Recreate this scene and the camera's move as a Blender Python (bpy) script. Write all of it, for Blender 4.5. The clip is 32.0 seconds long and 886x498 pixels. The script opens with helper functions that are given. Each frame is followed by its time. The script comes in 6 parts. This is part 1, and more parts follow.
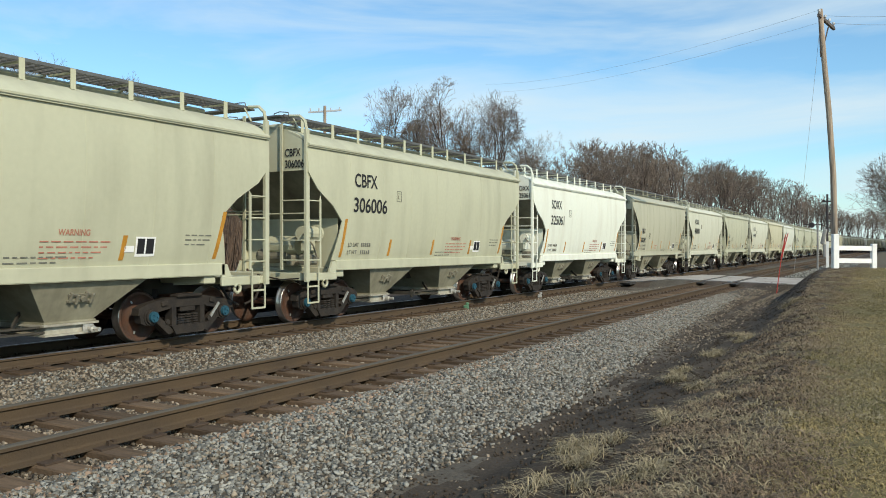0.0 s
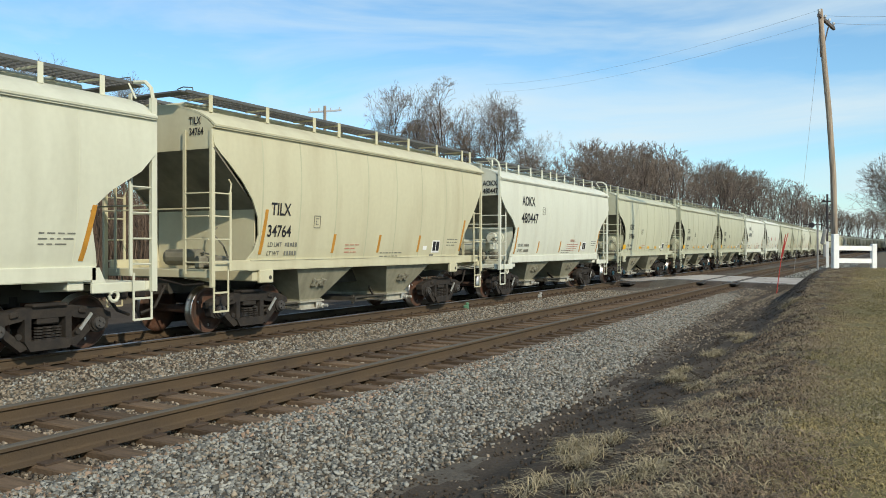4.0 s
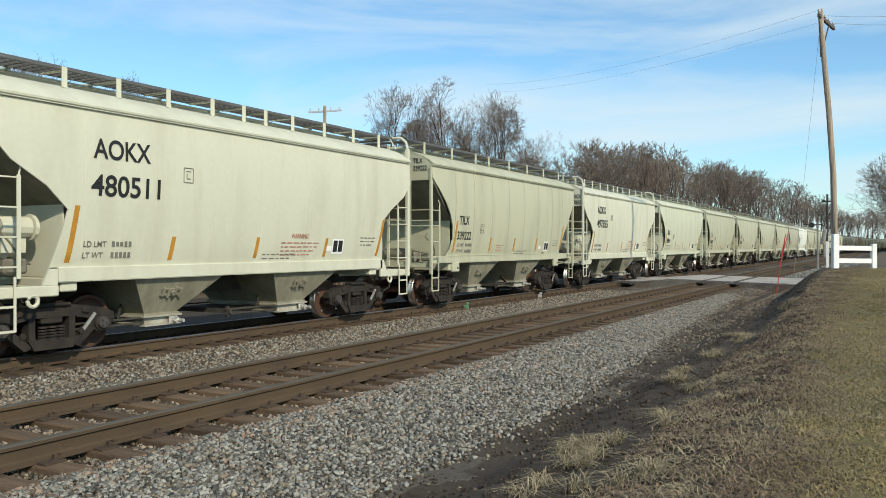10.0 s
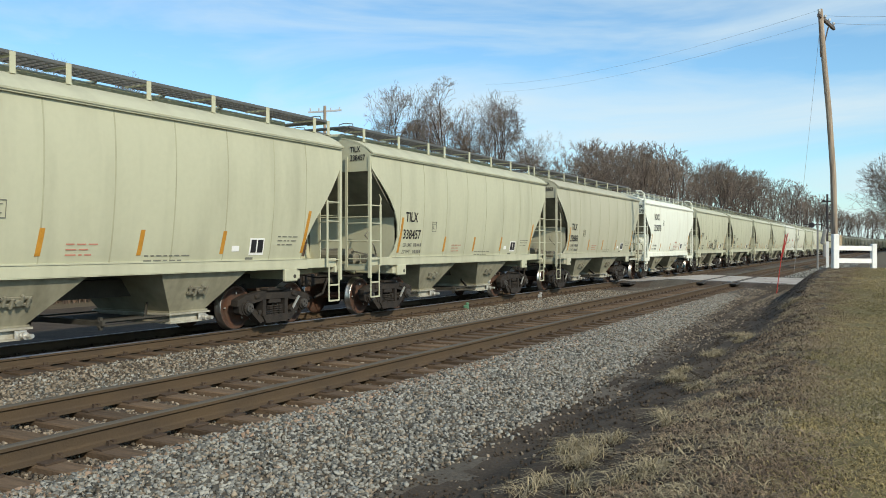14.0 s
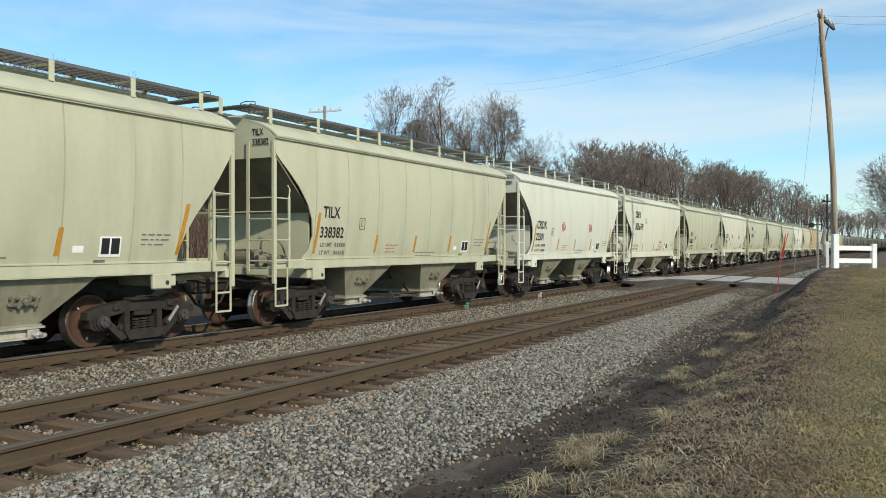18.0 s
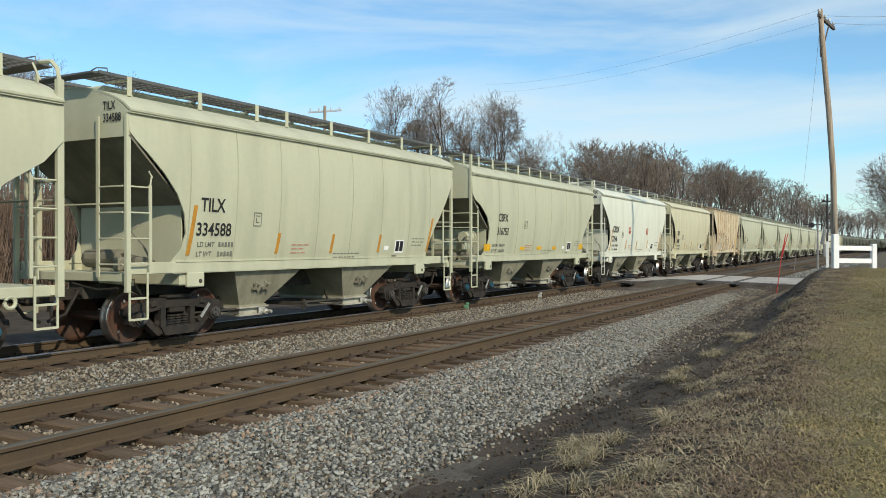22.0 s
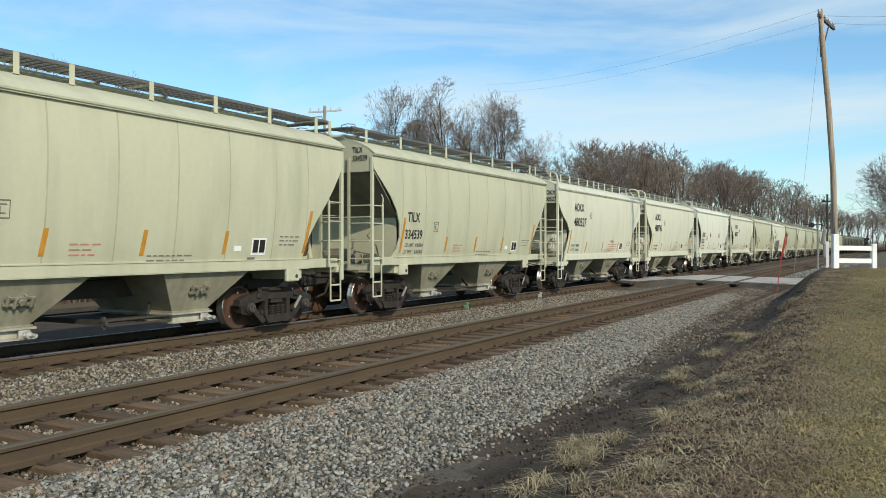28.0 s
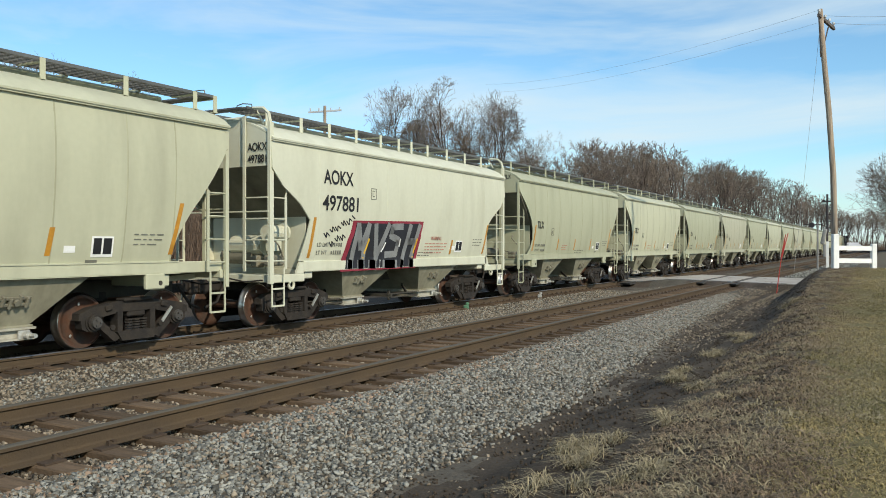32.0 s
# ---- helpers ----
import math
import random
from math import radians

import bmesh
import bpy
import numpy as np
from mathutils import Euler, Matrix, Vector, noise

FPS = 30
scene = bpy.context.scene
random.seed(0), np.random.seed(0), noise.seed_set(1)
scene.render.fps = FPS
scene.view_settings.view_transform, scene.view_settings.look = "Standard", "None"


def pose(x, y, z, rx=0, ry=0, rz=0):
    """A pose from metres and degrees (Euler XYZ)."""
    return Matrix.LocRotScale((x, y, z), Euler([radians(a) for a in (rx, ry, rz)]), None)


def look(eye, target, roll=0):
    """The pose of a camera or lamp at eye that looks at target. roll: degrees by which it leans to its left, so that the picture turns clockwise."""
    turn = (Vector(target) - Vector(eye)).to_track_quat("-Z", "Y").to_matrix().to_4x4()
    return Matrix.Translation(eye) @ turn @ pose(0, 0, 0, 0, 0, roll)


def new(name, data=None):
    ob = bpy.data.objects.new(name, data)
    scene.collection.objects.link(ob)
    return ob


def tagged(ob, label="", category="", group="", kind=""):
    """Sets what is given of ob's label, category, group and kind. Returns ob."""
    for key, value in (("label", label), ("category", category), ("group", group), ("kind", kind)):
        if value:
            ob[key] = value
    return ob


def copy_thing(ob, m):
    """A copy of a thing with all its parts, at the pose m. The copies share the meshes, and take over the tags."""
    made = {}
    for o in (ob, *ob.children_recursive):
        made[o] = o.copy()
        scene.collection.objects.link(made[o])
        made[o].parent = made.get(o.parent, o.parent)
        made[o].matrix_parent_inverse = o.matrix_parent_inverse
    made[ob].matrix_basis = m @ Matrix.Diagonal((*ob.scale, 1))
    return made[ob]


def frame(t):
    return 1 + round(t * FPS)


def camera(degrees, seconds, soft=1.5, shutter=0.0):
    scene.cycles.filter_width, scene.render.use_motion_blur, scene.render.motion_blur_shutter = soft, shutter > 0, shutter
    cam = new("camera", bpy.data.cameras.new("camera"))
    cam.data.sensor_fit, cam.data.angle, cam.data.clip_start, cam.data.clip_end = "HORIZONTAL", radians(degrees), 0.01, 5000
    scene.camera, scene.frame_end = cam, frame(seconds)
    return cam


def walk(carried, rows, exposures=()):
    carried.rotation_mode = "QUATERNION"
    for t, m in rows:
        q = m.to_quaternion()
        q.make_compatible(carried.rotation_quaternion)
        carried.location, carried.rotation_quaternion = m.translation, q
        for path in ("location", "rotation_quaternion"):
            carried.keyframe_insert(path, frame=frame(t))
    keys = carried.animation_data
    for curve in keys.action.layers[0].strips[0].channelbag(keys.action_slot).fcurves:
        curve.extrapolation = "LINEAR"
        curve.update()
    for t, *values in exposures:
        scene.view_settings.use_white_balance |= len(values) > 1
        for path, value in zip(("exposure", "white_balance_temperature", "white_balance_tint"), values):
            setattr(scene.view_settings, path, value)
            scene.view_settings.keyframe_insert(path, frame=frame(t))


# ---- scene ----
# The track runs along +Y, metres, z = 0 at the rail tops of the far track.
YAW = 28.74
EYE = (0.0, 0.0, 1.73)
cam = camera(56.8, 32.0, soft=0.92)
walk(cam, [(0, pose(*EYE, 89.8, 0, YAW)), (32, pose(*EYE, 89.8, 0, YAW))], [(0, 0.0), (32, 0.0)])

# ---- light ----
SUN_AZ = radians(118)     # from +Y towards +X
SUN_EL = radians(33)
world = bpy.data.worlds.new("sky")
scene.world = world
world.use_nodes = True


def build_sky():
    nt = world.node_tree
    nt.nodes.clear()
    n = nt.nodes.new
    sky = n("ShaderNodeTexSky")
    sky.sky_type = 'NISHITA'
    sky.sun_disc = False
    sky.sun_elevation = SUN_EL
    sky.sun_rotation = SUN_AZ
    sky.air_density, sky.dust_density, sky.ozone_density = 1.0, 0.6, 2.0
    co = n("ShaderNodeTexCoord")
    mp = n("ShaderNodeMapping")
    mp.inputs["Rotation"].default_value = (0, 0, radians(-35))
    mp.inputs["Scale"].default_value = (1.1, 2.2, 7.5)
    nz = n("ShaderNodeTexNoise")
    nz.inputs["Scale"].default_value = 1.7
    nz.inputs["Detail"].default_value = 6
    nz.inputs["Roughness"].default_value = 0.55
    nz.inputs["Distortion"].default_value = 0.5
    ramp = n("ShaderNodeMapRange")
    ramp.inputs["From Min"].default_value = 0.39
    ramp.inputs["From Max"].default_value = 0.70
    ramp.inputs["To Max"].default_value = 0.85
    mix = n("ShaderNodeMix")
    mix.data_type = 'RGBA'
    mix.inputs["B"].default_value = (4.8, 5.7, 6.1, 1)
    bg = n("ShaderNodeBackground")
    bg.inputs["Strength"].default_value = 0.15
    out = n("ShaderNodeOutputWorld")
    lk = nt.links.new
    lk(co.outputs["Generated"], mp.inputs["Vector"])
    lk(mp.outputs["Vector"], nz.inputs["Vector"])
    lk(nz.outputs["Fac"], ramp.inputs["Value"])
    lk(ramp.outputs["Result"], mix.inputs["Factor"])
    blue = n("ShaderNodeMix")
    blue.data_type, blue.blend_type = 'RGBA', 'MULTIPLY'
    blue.inputs["Factor"].default_value = 1.0
    blue.inputs["B"].default_value = (0.81, 1.08, 1.15, 1)
    lk(sky.outputs["Color"], blue.inputs["A"])
    lk(blue.outputs["Result"], mix.inputs["A"])
    lk(mix.outputs["Result"], bg.inputs["Color"])
    lk(bg.outputs["Background"], out.inputs["Surface"])


build_sky()
sun = new("sun", bpy.data.lights.new("sun", 'SUN'))
sun.data.energy, sun.data.angle, sun.data.color = 3.86, radians(0.6), (1.0, 0.888, 0.69)
sun.matrix_world = look((math.sin(SUN_AZ) * math.cos(SUN_EL) * 60, math.cos(SUN_AZ) * math.cos(SUN_EL) * 60, math.sin(SUN_EL) * 60), (0, 0, 0))


# ---- materials ----
def material(name, base, rough=0.7, metal=0.0, spread=0.25, scale=3.0, fine=40.0, tint=None, stretch=(1, 1, 1), bump=0.15,
             bump_scale=60.0, random_by="", random_amount=0.3, spec=0.3, lean=0.0):
    """A surface with broad stains and fine grain: base to tint by noise at two scales, with relief."""
    m = bpy.data.materials.new(name)
    m.use_nodes = True
    nt = m.node_tree
    bsdf = nt.nodes["Principled BSDF"]
    n, lk = nt.nodes.new, nt.links.new
    co = n("ShaderNodeTexCoord")
    mp = n("ShaderNodeMapping")
    mp.inputs["Scale"].default_value = stretch
    lk(co.outputs["Object"], mp.inputs["Vector"])
    a = n("ShaderNodeTexNoise")
    a.inputs["Scale"].default_value, a.inputs["Detail"].default_value = scale, 5
    b = n("ShaderNodeTexNoise")
    b.inputs["Scale"].default_value, b.inputs["Detail"].default_value = fine, 3
    lk(mp.outputs["Vector"], a.inputs["Vector"])
    lk(co.outputs["Object"], b.inputs["Vector"])
    ra = n("ShaderNodeMapRange")
    ra.inputs["From Min"].default_value, ra.inputs["From Max"].default_value = 0.35 + lean, 0.7 + lean
    lk(a.outputs["Fac"], ra.inputs["Value"])
    mx = n("ShaderNodeMix")
    mx.data_type = 'RGBA'
    mx.inputs["A"].default_value = (*base, 1)
    mx.inputs["B"].default_value = (*(tint or [c * (1 - spread) for c in base]), 1)
    lk(ra.outputs["Result"], mx.inputs["Factor"])
    gr = n("ShaderNodeMapRange")
    gr.inputs["To Min"].default_value, gr.inputs["To Max"].default_value = 1 - spread * 0.8, 1 + spread * 0.8
    lk(b.outputs["Fac"], gr.inputs["Value"])
    hs = n("ShaderNodeHueSaturation")
    lk(mx.outputs["Result"], hs.inputs["Color"])
    value = gr.outputs["Result"]
    if random_by:
        src = n("ShaderNodeNewGeometry").outputs["Random Per Island"] if random_by == "island" else n("ShaderNodeObjectInfo").outputs["Random"]
        rr = n("ShaderNodeMapRange")
        rr.inputs["To Min"].default_value, rr.inputs["To Max"].default_value = 1 - random_amount, 1 + random_amount
        lk(src, rr.inputs["Value"])
        mul = n("ShaderNodeMath")
        mul.operation = 'MULTIPLY'
        lk(value, mul.inputs[0])
        lk(rr.outputs["Result"], mul.inputs[1])
        value = mul.outputs["Value"]
    lk(value, hs.inputs["Value"])
    lk(hs.outputs["Color"], bsdf.inputs["Base Color"])
    bsdf.inputs["Roughness"].default_value = rough
    bsdf.inputs["Metallic"].default_value = metal
    bsdf.inputs["Specular IOR Level"].default_value = spec
    if bump:
        c = n("ShaderNodeTexNoise")
        c.inputs["Scale"].default_value, c.inputs["Detail"].default_value = bump_scale, 4
        lk(co.outputs["Object"], c.inputs["Vector"])
        bp = n("ShaderNodeBump")
        bp.inputs["Strength"].default_value = bump
        bp.inputs["Distance"].default_value = 0.02
        lk(c.outputs["Fac"], bp.inputs["Height"])
        lk(bp.outputs["Normal"], bsdf.inputs["Normal"])
    return m


def car_paint(name, base, dirt, amount=0.5):
    """Faded hopper paint with rain streaks running down and road dirt by broad patches."""
    return material(name, base, rough=0.55, spread=0.07, scale=0.8, fine=9.0, tint=dirt, stretch=(1.0, 2.6, 0.5), bump=0.03,
                    bump_scale=1.6, lean=0.12 - 0.1 * amount, random_by="object", random_amount=0.02, spec=0.35)


M = {
    "olive": car_paint("olive_grey_paint", (0.47, 0.47, 0.34), (0.385, 0.38, 0.275)),
    # Olive darkened so the paint carries the shade over the train's tail.
    "drab": car_paint("dull_olive_paint", (0.40, 0.405, 0.285), (0.33, 0.33, 0.23)),
    "sage": car_paint("light_sage_paint", (0.545, 0.56, 0.425), (0.475, 0.485, 0.365), 0.3),
    "yellowish": car_paint("dusty_yellow_grey_paint", (0.54, 0.51, 0.35), (0.46, 0.42, 0.28)),
    "grey": car_paint("warm_grey_paint", (0.43, 0.42, 0.315), (0.36, 0.35, 0.25)),
    "cream": car_paint("cream_paint", (0.57, 0.57, 0.45), (0.485, 0.48, 0.37), 0.3),
    "white": car_paint("off_white_paint", (0.74, 0.765, 0.665), (0.64, 0.64, 0.54), 0.2),
    "pale": car_paint("pale_cream_paint", (0.61, 0.62, 0.52), (0.53, 0.53, 0.44), 0.3),
    "rusty": material("rust_stained_tan_paint", (0.55, 0.48, 0.34), 0.75, spread=0.15, scale=1.1, fine=12, tint=(0.43, 0.26, 0.14),
                      stretch=(1, 1.8, 0.5), bump=0.1, bump_scale=8, lean=0.1),
    "black": material("black_stencil_paint", (0.02, 0.02, 0.022), 0.6, spread=0.2, bump=0),
    "stencil": material("dark_grey_stencil_paint", (0.17, 0.17, 0.14), 0.7, spread=0.3, bump=0),
    "redpaint": material("faded_red_stencil_paint", (0.48, 0.20, 0.14), 0.7, spread=0.3, bump=0),
    "amber": material("amber_reflective_strip", (0.50, 0.24, 0.035), 0.4, spread=0.25, scale=6, bump=0),
    "yellow": material("yellow_reflective_patch", (0.75, 0.42, 0.02), 0.4, spread=0.15, scale=6, bump=0),
    "whitepaint": material("white_painted_wood", (0.80, 0.80, 0.78), 0.6, spread=0.1, scale=4, bump=0.1),
    "truck": material("dusty_black_cast_steel", (0.018, 0.016, 0.015), 0.8, spread=0.4, scale=5, fine=30, tint=(0.04, 0.032, 0.025), bump=0.3),
    "wheel": material("rusty_wheel_steel", (0.10, 0.048, 0.03), 0.75, metal=0.2, spread=0.35, scale=5, fine=25, tint=(0.07, 0.05, 0.04), bump=0.2),
    "tread": material("polished_tread_steel", (0.45, 0.43, 0.40), 0.3, metal=1.0, spread=0.2, bump=0),
    "bearing": material("blue_bearing_cap", (0.022, 0.085, 0.125), 0.5, spread=0.3, bump=0.1),
    "greycap": material("greasy_bearing_cap", (0.07, 0.065, 0.06), 0.6, spread=0.3, bump=0.1),
    "galv": material("galvanised_grating", (0.17, 0.17, 0.165), 0.55, metal=0.5, spread=0.25, scale=2, bump=0.2),
    "gatemetal": material("dusty_pale_gate_paint", (0.40, 0.385, 0.32), 0.75, spread=0.25, scale=4, fine=20, tint=(0.26, 0.24, 0.19), bump=0.1),
    "bareiron": material("light_bare_steel", (0.55, 0.54, 0.50), 0.45, metal=0.6, spread=0.2, bump=0.1),
    "softseam": material("faint_weld_seam", (0.42, 0.415, 0.29), 0.8, spread=0.2, scale=0.8, fine=4, tint=(0.47, 0.47, 0.325), bump=0.05),
    "seam": material("grimy_weld_seam", (0.33, 0.325, 0.225), 0.8, spread=0.2, scale=0.8, fine=4, tint=(0.41, 0.41, 0.29), bump=0.05),
    "signred": material("red_mark_paint", (0.48, 0.07, 0.05), 0.6, spread=0.15, bump=0),
    # One darker tone for the hopper bays, below the body paint.
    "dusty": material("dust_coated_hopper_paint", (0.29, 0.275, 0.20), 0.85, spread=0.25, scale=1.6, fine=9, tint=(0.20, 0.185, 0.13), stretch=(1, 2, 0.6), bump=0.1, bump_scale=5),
    # Grime on brackets and valves; on slope sheets it paints in the shade.
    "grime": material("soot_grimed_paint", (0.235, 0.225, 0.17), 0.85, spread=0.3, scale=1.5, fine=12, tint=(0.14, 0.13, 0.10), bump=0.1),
    "under": material("dark_underframe", (0.06, 0.055, 0.045), 0.85, spread=0.3, bump=0.2),
    "rail": material("rusty_rail_side", (0.088, 0.06, 0.034), 0.8, spread=0.25, scale=4, fine=50, tint=(0.066, 0.047, 0.03), stretch=(1, 0.3, 1), bump=0.25),
    "railtop": material("worn_rail_head", (0.085, 0.075, 0.06), 0.75, metal=0.0, spread=0.15, scale=2, stretch=(1, 0.15, 1), bump=0.05),
    "shinytop": material("polished_rail_head", (0.42, 0.40, 0.40), 0.32, metal=0.9, spread=0.15, scale=2, stretch=(1, 0.15, 1), bump=0.02),
    "tie": material("weathered_brown_tie", (0.135, 0.09, 0.055), 0.9, spread=0.35, scale=4, fine=35, tint=(0.07, 0.048, 0.03), stretch=(0.5, 6, 1), bump=0.5,
                    bump_scale=30, random_by="object", random_amount=0.3),
    "iron": material("rusted_track_iron", (0.075, 0.052, 0.036), 0.85, spread=0.3, bump=0.3),
    "stone": material("grey_ballast_stone", (0.215, 0.212, 0.187), 0.8, spread=0.25, scale=8, fine=60, bump=0.4, random_by="island", random_amount=0.8),
    "brownstone": material("dusty_brown_ballast_stone", (0.215, 0.18, 0.135), 0.85, spread=0.25, scale=8, fine=60, bump=0.4, random_by="island", random_amount=0.65),
    "tanstone": material("rust_stained_tan_stone", (0.27, 0.195, 0.14), 0.85, spread=0.25, scale=8, fine=60, bump=0.4, random_by="island", random_amount=0.5),
    "ballast": material("packed_ballast", (0.085, 0.075, 0.06), 0.95, spread=0.6, scale=1.2, fine=22, tint=(0.11, 0.095, 0.075), bump=1.0, bump_scale=28),
    "bed": material("brown_ballast_bed", (0.085, 0.064, 0.047), 0.95, spread=0.5, scale=1.5, fine=24, tint=(0.055, 0.043, 0.033), bump=1.0, bump_scale=28),
    "dirt": material("dark_damp_dirt", (0.040, 0.031, 0.023), 0.95, spread=0.5, scale=1.6, fine=26, tint=(0.07, 0.055, 0.04), bump=1.0, bump_scale=30),
    "soil": material("weedy_brown_soil", (0.09, 0.066, 0.042), 0.95, spread=0.45, scale=1.8, fine=20, tint=(0.05, 0.04, 0.028), bump=0.9, bump_scale=22),
    "lawn": material("winter_lawn_soil", (0.13, 0.105, 0.05), 0.95, spread=0.35, scale=0.7, fine=30, tint=(0.12, 0.105, 0.045), bump=0.8, bump_scale=40),
    "field": material("far_winter_field", (0.105, 0.08, 0.052), 0.95, spread=0.4, scale=0.12, fine=3, tint=(0.10, 0.09, 0.055), bump=0.4, bump_scale=4),
    "concrete": material("worn_crossing_surface", (0.40, 0.37, 0.33), 0.9, spread=0.25, scale=1.2, fine=25, tint=(0.30, 0.27, 0.24), bump=0.3),
    "rubber": material("black_crossing_rubber", (0.05, 0.045, 0.04), 0.8, spread=0.3, bump=0.3),
    "bark": material("grey_brown_bark", (0.11, 0.088, 0.075), 0.95, spread=0.4, scale=3, fine=20, bump=0.5, random_by="object", random_amount=0.25),
    "twig": material("bare_winter_twig", (0.215, 0.175, 0.145), 0.95, spread=0.2, scale=1, fine=6, bump=0, random_by="object", random_amount=0.25),
    "brush": material("brown_brush_twig", (0.165, 0.118, 0.088), 0.95, spread=0.4, scale=0.3, fine=4, bump=0, random_by="island", random_amount=0.3),
    "pole": material("weathered_pole_wood", (0.42, 0.34, 0.26), 0.85, spread=0.3, scale=2, fine=30, tint=(0.20, 0.15, 0.11), stretch=(8, 8, 0.4), bump=0.4),
    "arm": material("dark_crossarm_wood", (0.13, 0.11, 0.10), 0.85, spread=0.3, bump=0.3),
    "wire": material("weathered_wire", (0.45, 0.46, 0.48), 0.6, spread=0.1, bump=0),
    "signal": material("black_signal_steel", (0.045, 0.04, 0.045), 0.6, spread=0.3, bump=0.1),
    "silver": material("silver_signal_paint", (0.55, 0.55, 0.55), 0.5, metal=0.3, spread=0.2, bump=0.1),
    "dullgrey": material("dull_grey_signal_paint", (0.27, 0.27, 0.26), 0.6, spread=0.3, bump=0.1),
    "redstake": material("faded_red_marker", (0.50, 0.06, 0.05), 0.5, spread=0.2, bump=0),
    "straw": material("dry_straw_blade", (0.31, 0.26, 0.16), 0.85, spread=0.15, scale=2, bump=0, random_by="island", random_amount=0.45),
    "blade": material("mixed_lawn_blade", (0.33, 0.255, 0.12), 0.85, spread=0.25, scale=0.6, fine=4, tint=(0.17, 0.15, 0.058), bump=0, random_by="island", random_amount=0.55),
    "weed": material("brown_dead_weed", (0.25, 0.19, 0.125), 0.9, spread=0.25, scale=1.2, tint=(0.15, 0.105, 0.066), bump=0, random_by="island", random_amount=0.7),
    "loco": material("dark_engine_paint", (0.035, 0.033, 0.035), 0.5, spread=0.3, bump=0.05),
    "glass": material("dark_cab_glass", (0.02, 0.025, 0.03), 0.08, spread=0.1, bump=0, spec=0.6),
    "graffiti": material("black_spray_paint", (0.025, 0.025, 0.03), 0.6, spread=0.3, bump=0),
    "magenta": material("dark_red_spray_paint", (0.27, 0.03, 0.05), 0.6, spread=0.3, bump=0),
    "steelspray": material("silver_grey_spray_paint", (0.23, 0.235, 0.235), 0.5, spread=0.3, bump=0),
    "faded": material("faded_brown_stencil_paint", (0.26, 0.20, 0.13), 0.7, spread=0.4, bump=0),
    "palepatch": material("pale_blue_grey_patch_paint", (0.50, 0.55, 0.55), 0.6, spread=0.15, bump=0),
    # Darker tan for the ribs, so they stand out from the side.
    "rustrib": material("rusty_rib_edge", (0.38, 0.28, 0.18), 0.8, spread=0.3, scale=2, fine=14, tint=(0.55, 0.49, 0.36), bump=0.1),
    "orange": material("orange_spray_paint", (0.75, 0.45, 0.04), 0.6, spread=0.2, bump=0),
    "green": material("green_plastic", (0.10, 0.22, 0.13), 0.5, spread=0.2, bump=0),
    "roofshed": material("pale_metal_roof", (0.62, 0.63, 0.64), 0.5, spread=0.1, bump=0.05),
}


# ---- mesh helpers ----
def part(name, bm, mat, parent=None, label="", smooth=False):
    me = bpy.data.meshes.new(name)
    bm.to_mesh(me)
    bm.free()
    for m in (mat if isinstance(mat, (list, tuple)) else [mat]):
        me.materials.append(M[m])
    if smooth:
        me.shade_smooth()
    ob = new(name, me)
    if parent:
        ob.parent = parent
    if label:
        ob["label"] = label
    return ob


def share(ob, m, parent=None):
    """Another object on the same mesh."""
    o = new(ob.name.split(".")[0], ob.data)
    o.parent = parent or ob.parent
    o.matrix_basis = m
    for key in ("label",):
        if key in ob:
            o[key] = ob[key]
    return o


def thing(name, label, category, group="", kind="", at=None):
    e = new(name)
    tagged(e, label, category, group, kind)
    if at is not None:
        e.matrix_basis = at
    return e


def box(bm, c, s, m=None, bevel=0.0, mat=0):
    """A box with centre c and size s, turned by m."""
    t = Matrix.Translation(c) @ (m.to_4x4() if m else Matrix()) @ Matrix.Diagonal((*s, 1))
    got = bmesh.ops.create_cube(bm, size=1.0, matrix=t)
    fs = {f for v in got["verts"] for f in v.link_faces}
    if bevel:
        es = list({e for v in got["verts"] for e in v.link_edges})
        new_faces = bmesh.ops.bevel(bm, geom=es, offset=bevel, segments=1, affect='EDGES')["faces"]
        fs = [f for f in fs if f.is_valid] + list(new_faces)
    for f in fs:
        f.material_index = mat
    return fs


def bar(bm, a, b, w, h=None, mat=0):
    """A rectangular bar from a to b."""
    a, b = Vector(a), Vector(b)
    d = b - a
    q = d.to_track_quat('Z', 'Y').to_matrix()
    return box(bm, (a + b) / 2, (w, h or w, d.length), q, mat=mat)


def rod(bm, pts, r, sides=6, r2=None, caps=True, mat=0):
    """A round rod along the points, tapering from r to r2."""
    pts = [Vector(p) for p in pts]
    rings = []
    for i, p in enumerate(pts):
        d = (pts[min(i + 1, len(pts) - 1)] - pts[max(i - 1, 0)]).normalized()
        q = d.to_track_quat('Z', 'Y').to_matrix()
        k = r if r2 is None else r + (r2 - r) * i / (len(pts) - 1)
        rings.append([bm.verts.new(p + q @ Vector((k * math.cos(2 * math.pi * j / sides), k * math.sin(2 * math.pi * j / sides), 0))) for j in range(sides)])
    for a, b in zip(rings, rings[1:]):
        for j in range(sides):
            bm.faces.new((a[j], a[(j + 1) % sides], b[(j + 1) % sides], b[j])).material_index = mat
    if caps:
        bm.faces.new(rings[0][::-1]).material_index = mat
        bm.faces.new(rings[-1]).material_index = mat
    return rings


def disc(bm, c, axis, r, width, sides=20, mat=0, r2=None):
    """A disc or drum round the axis through c."""
    a = Vector(axis).normalized()
    c = Vector(c)
    return rod(bm, [c - a * width / 2, c + a * width / 2], r, sides, r2, mat=mat)


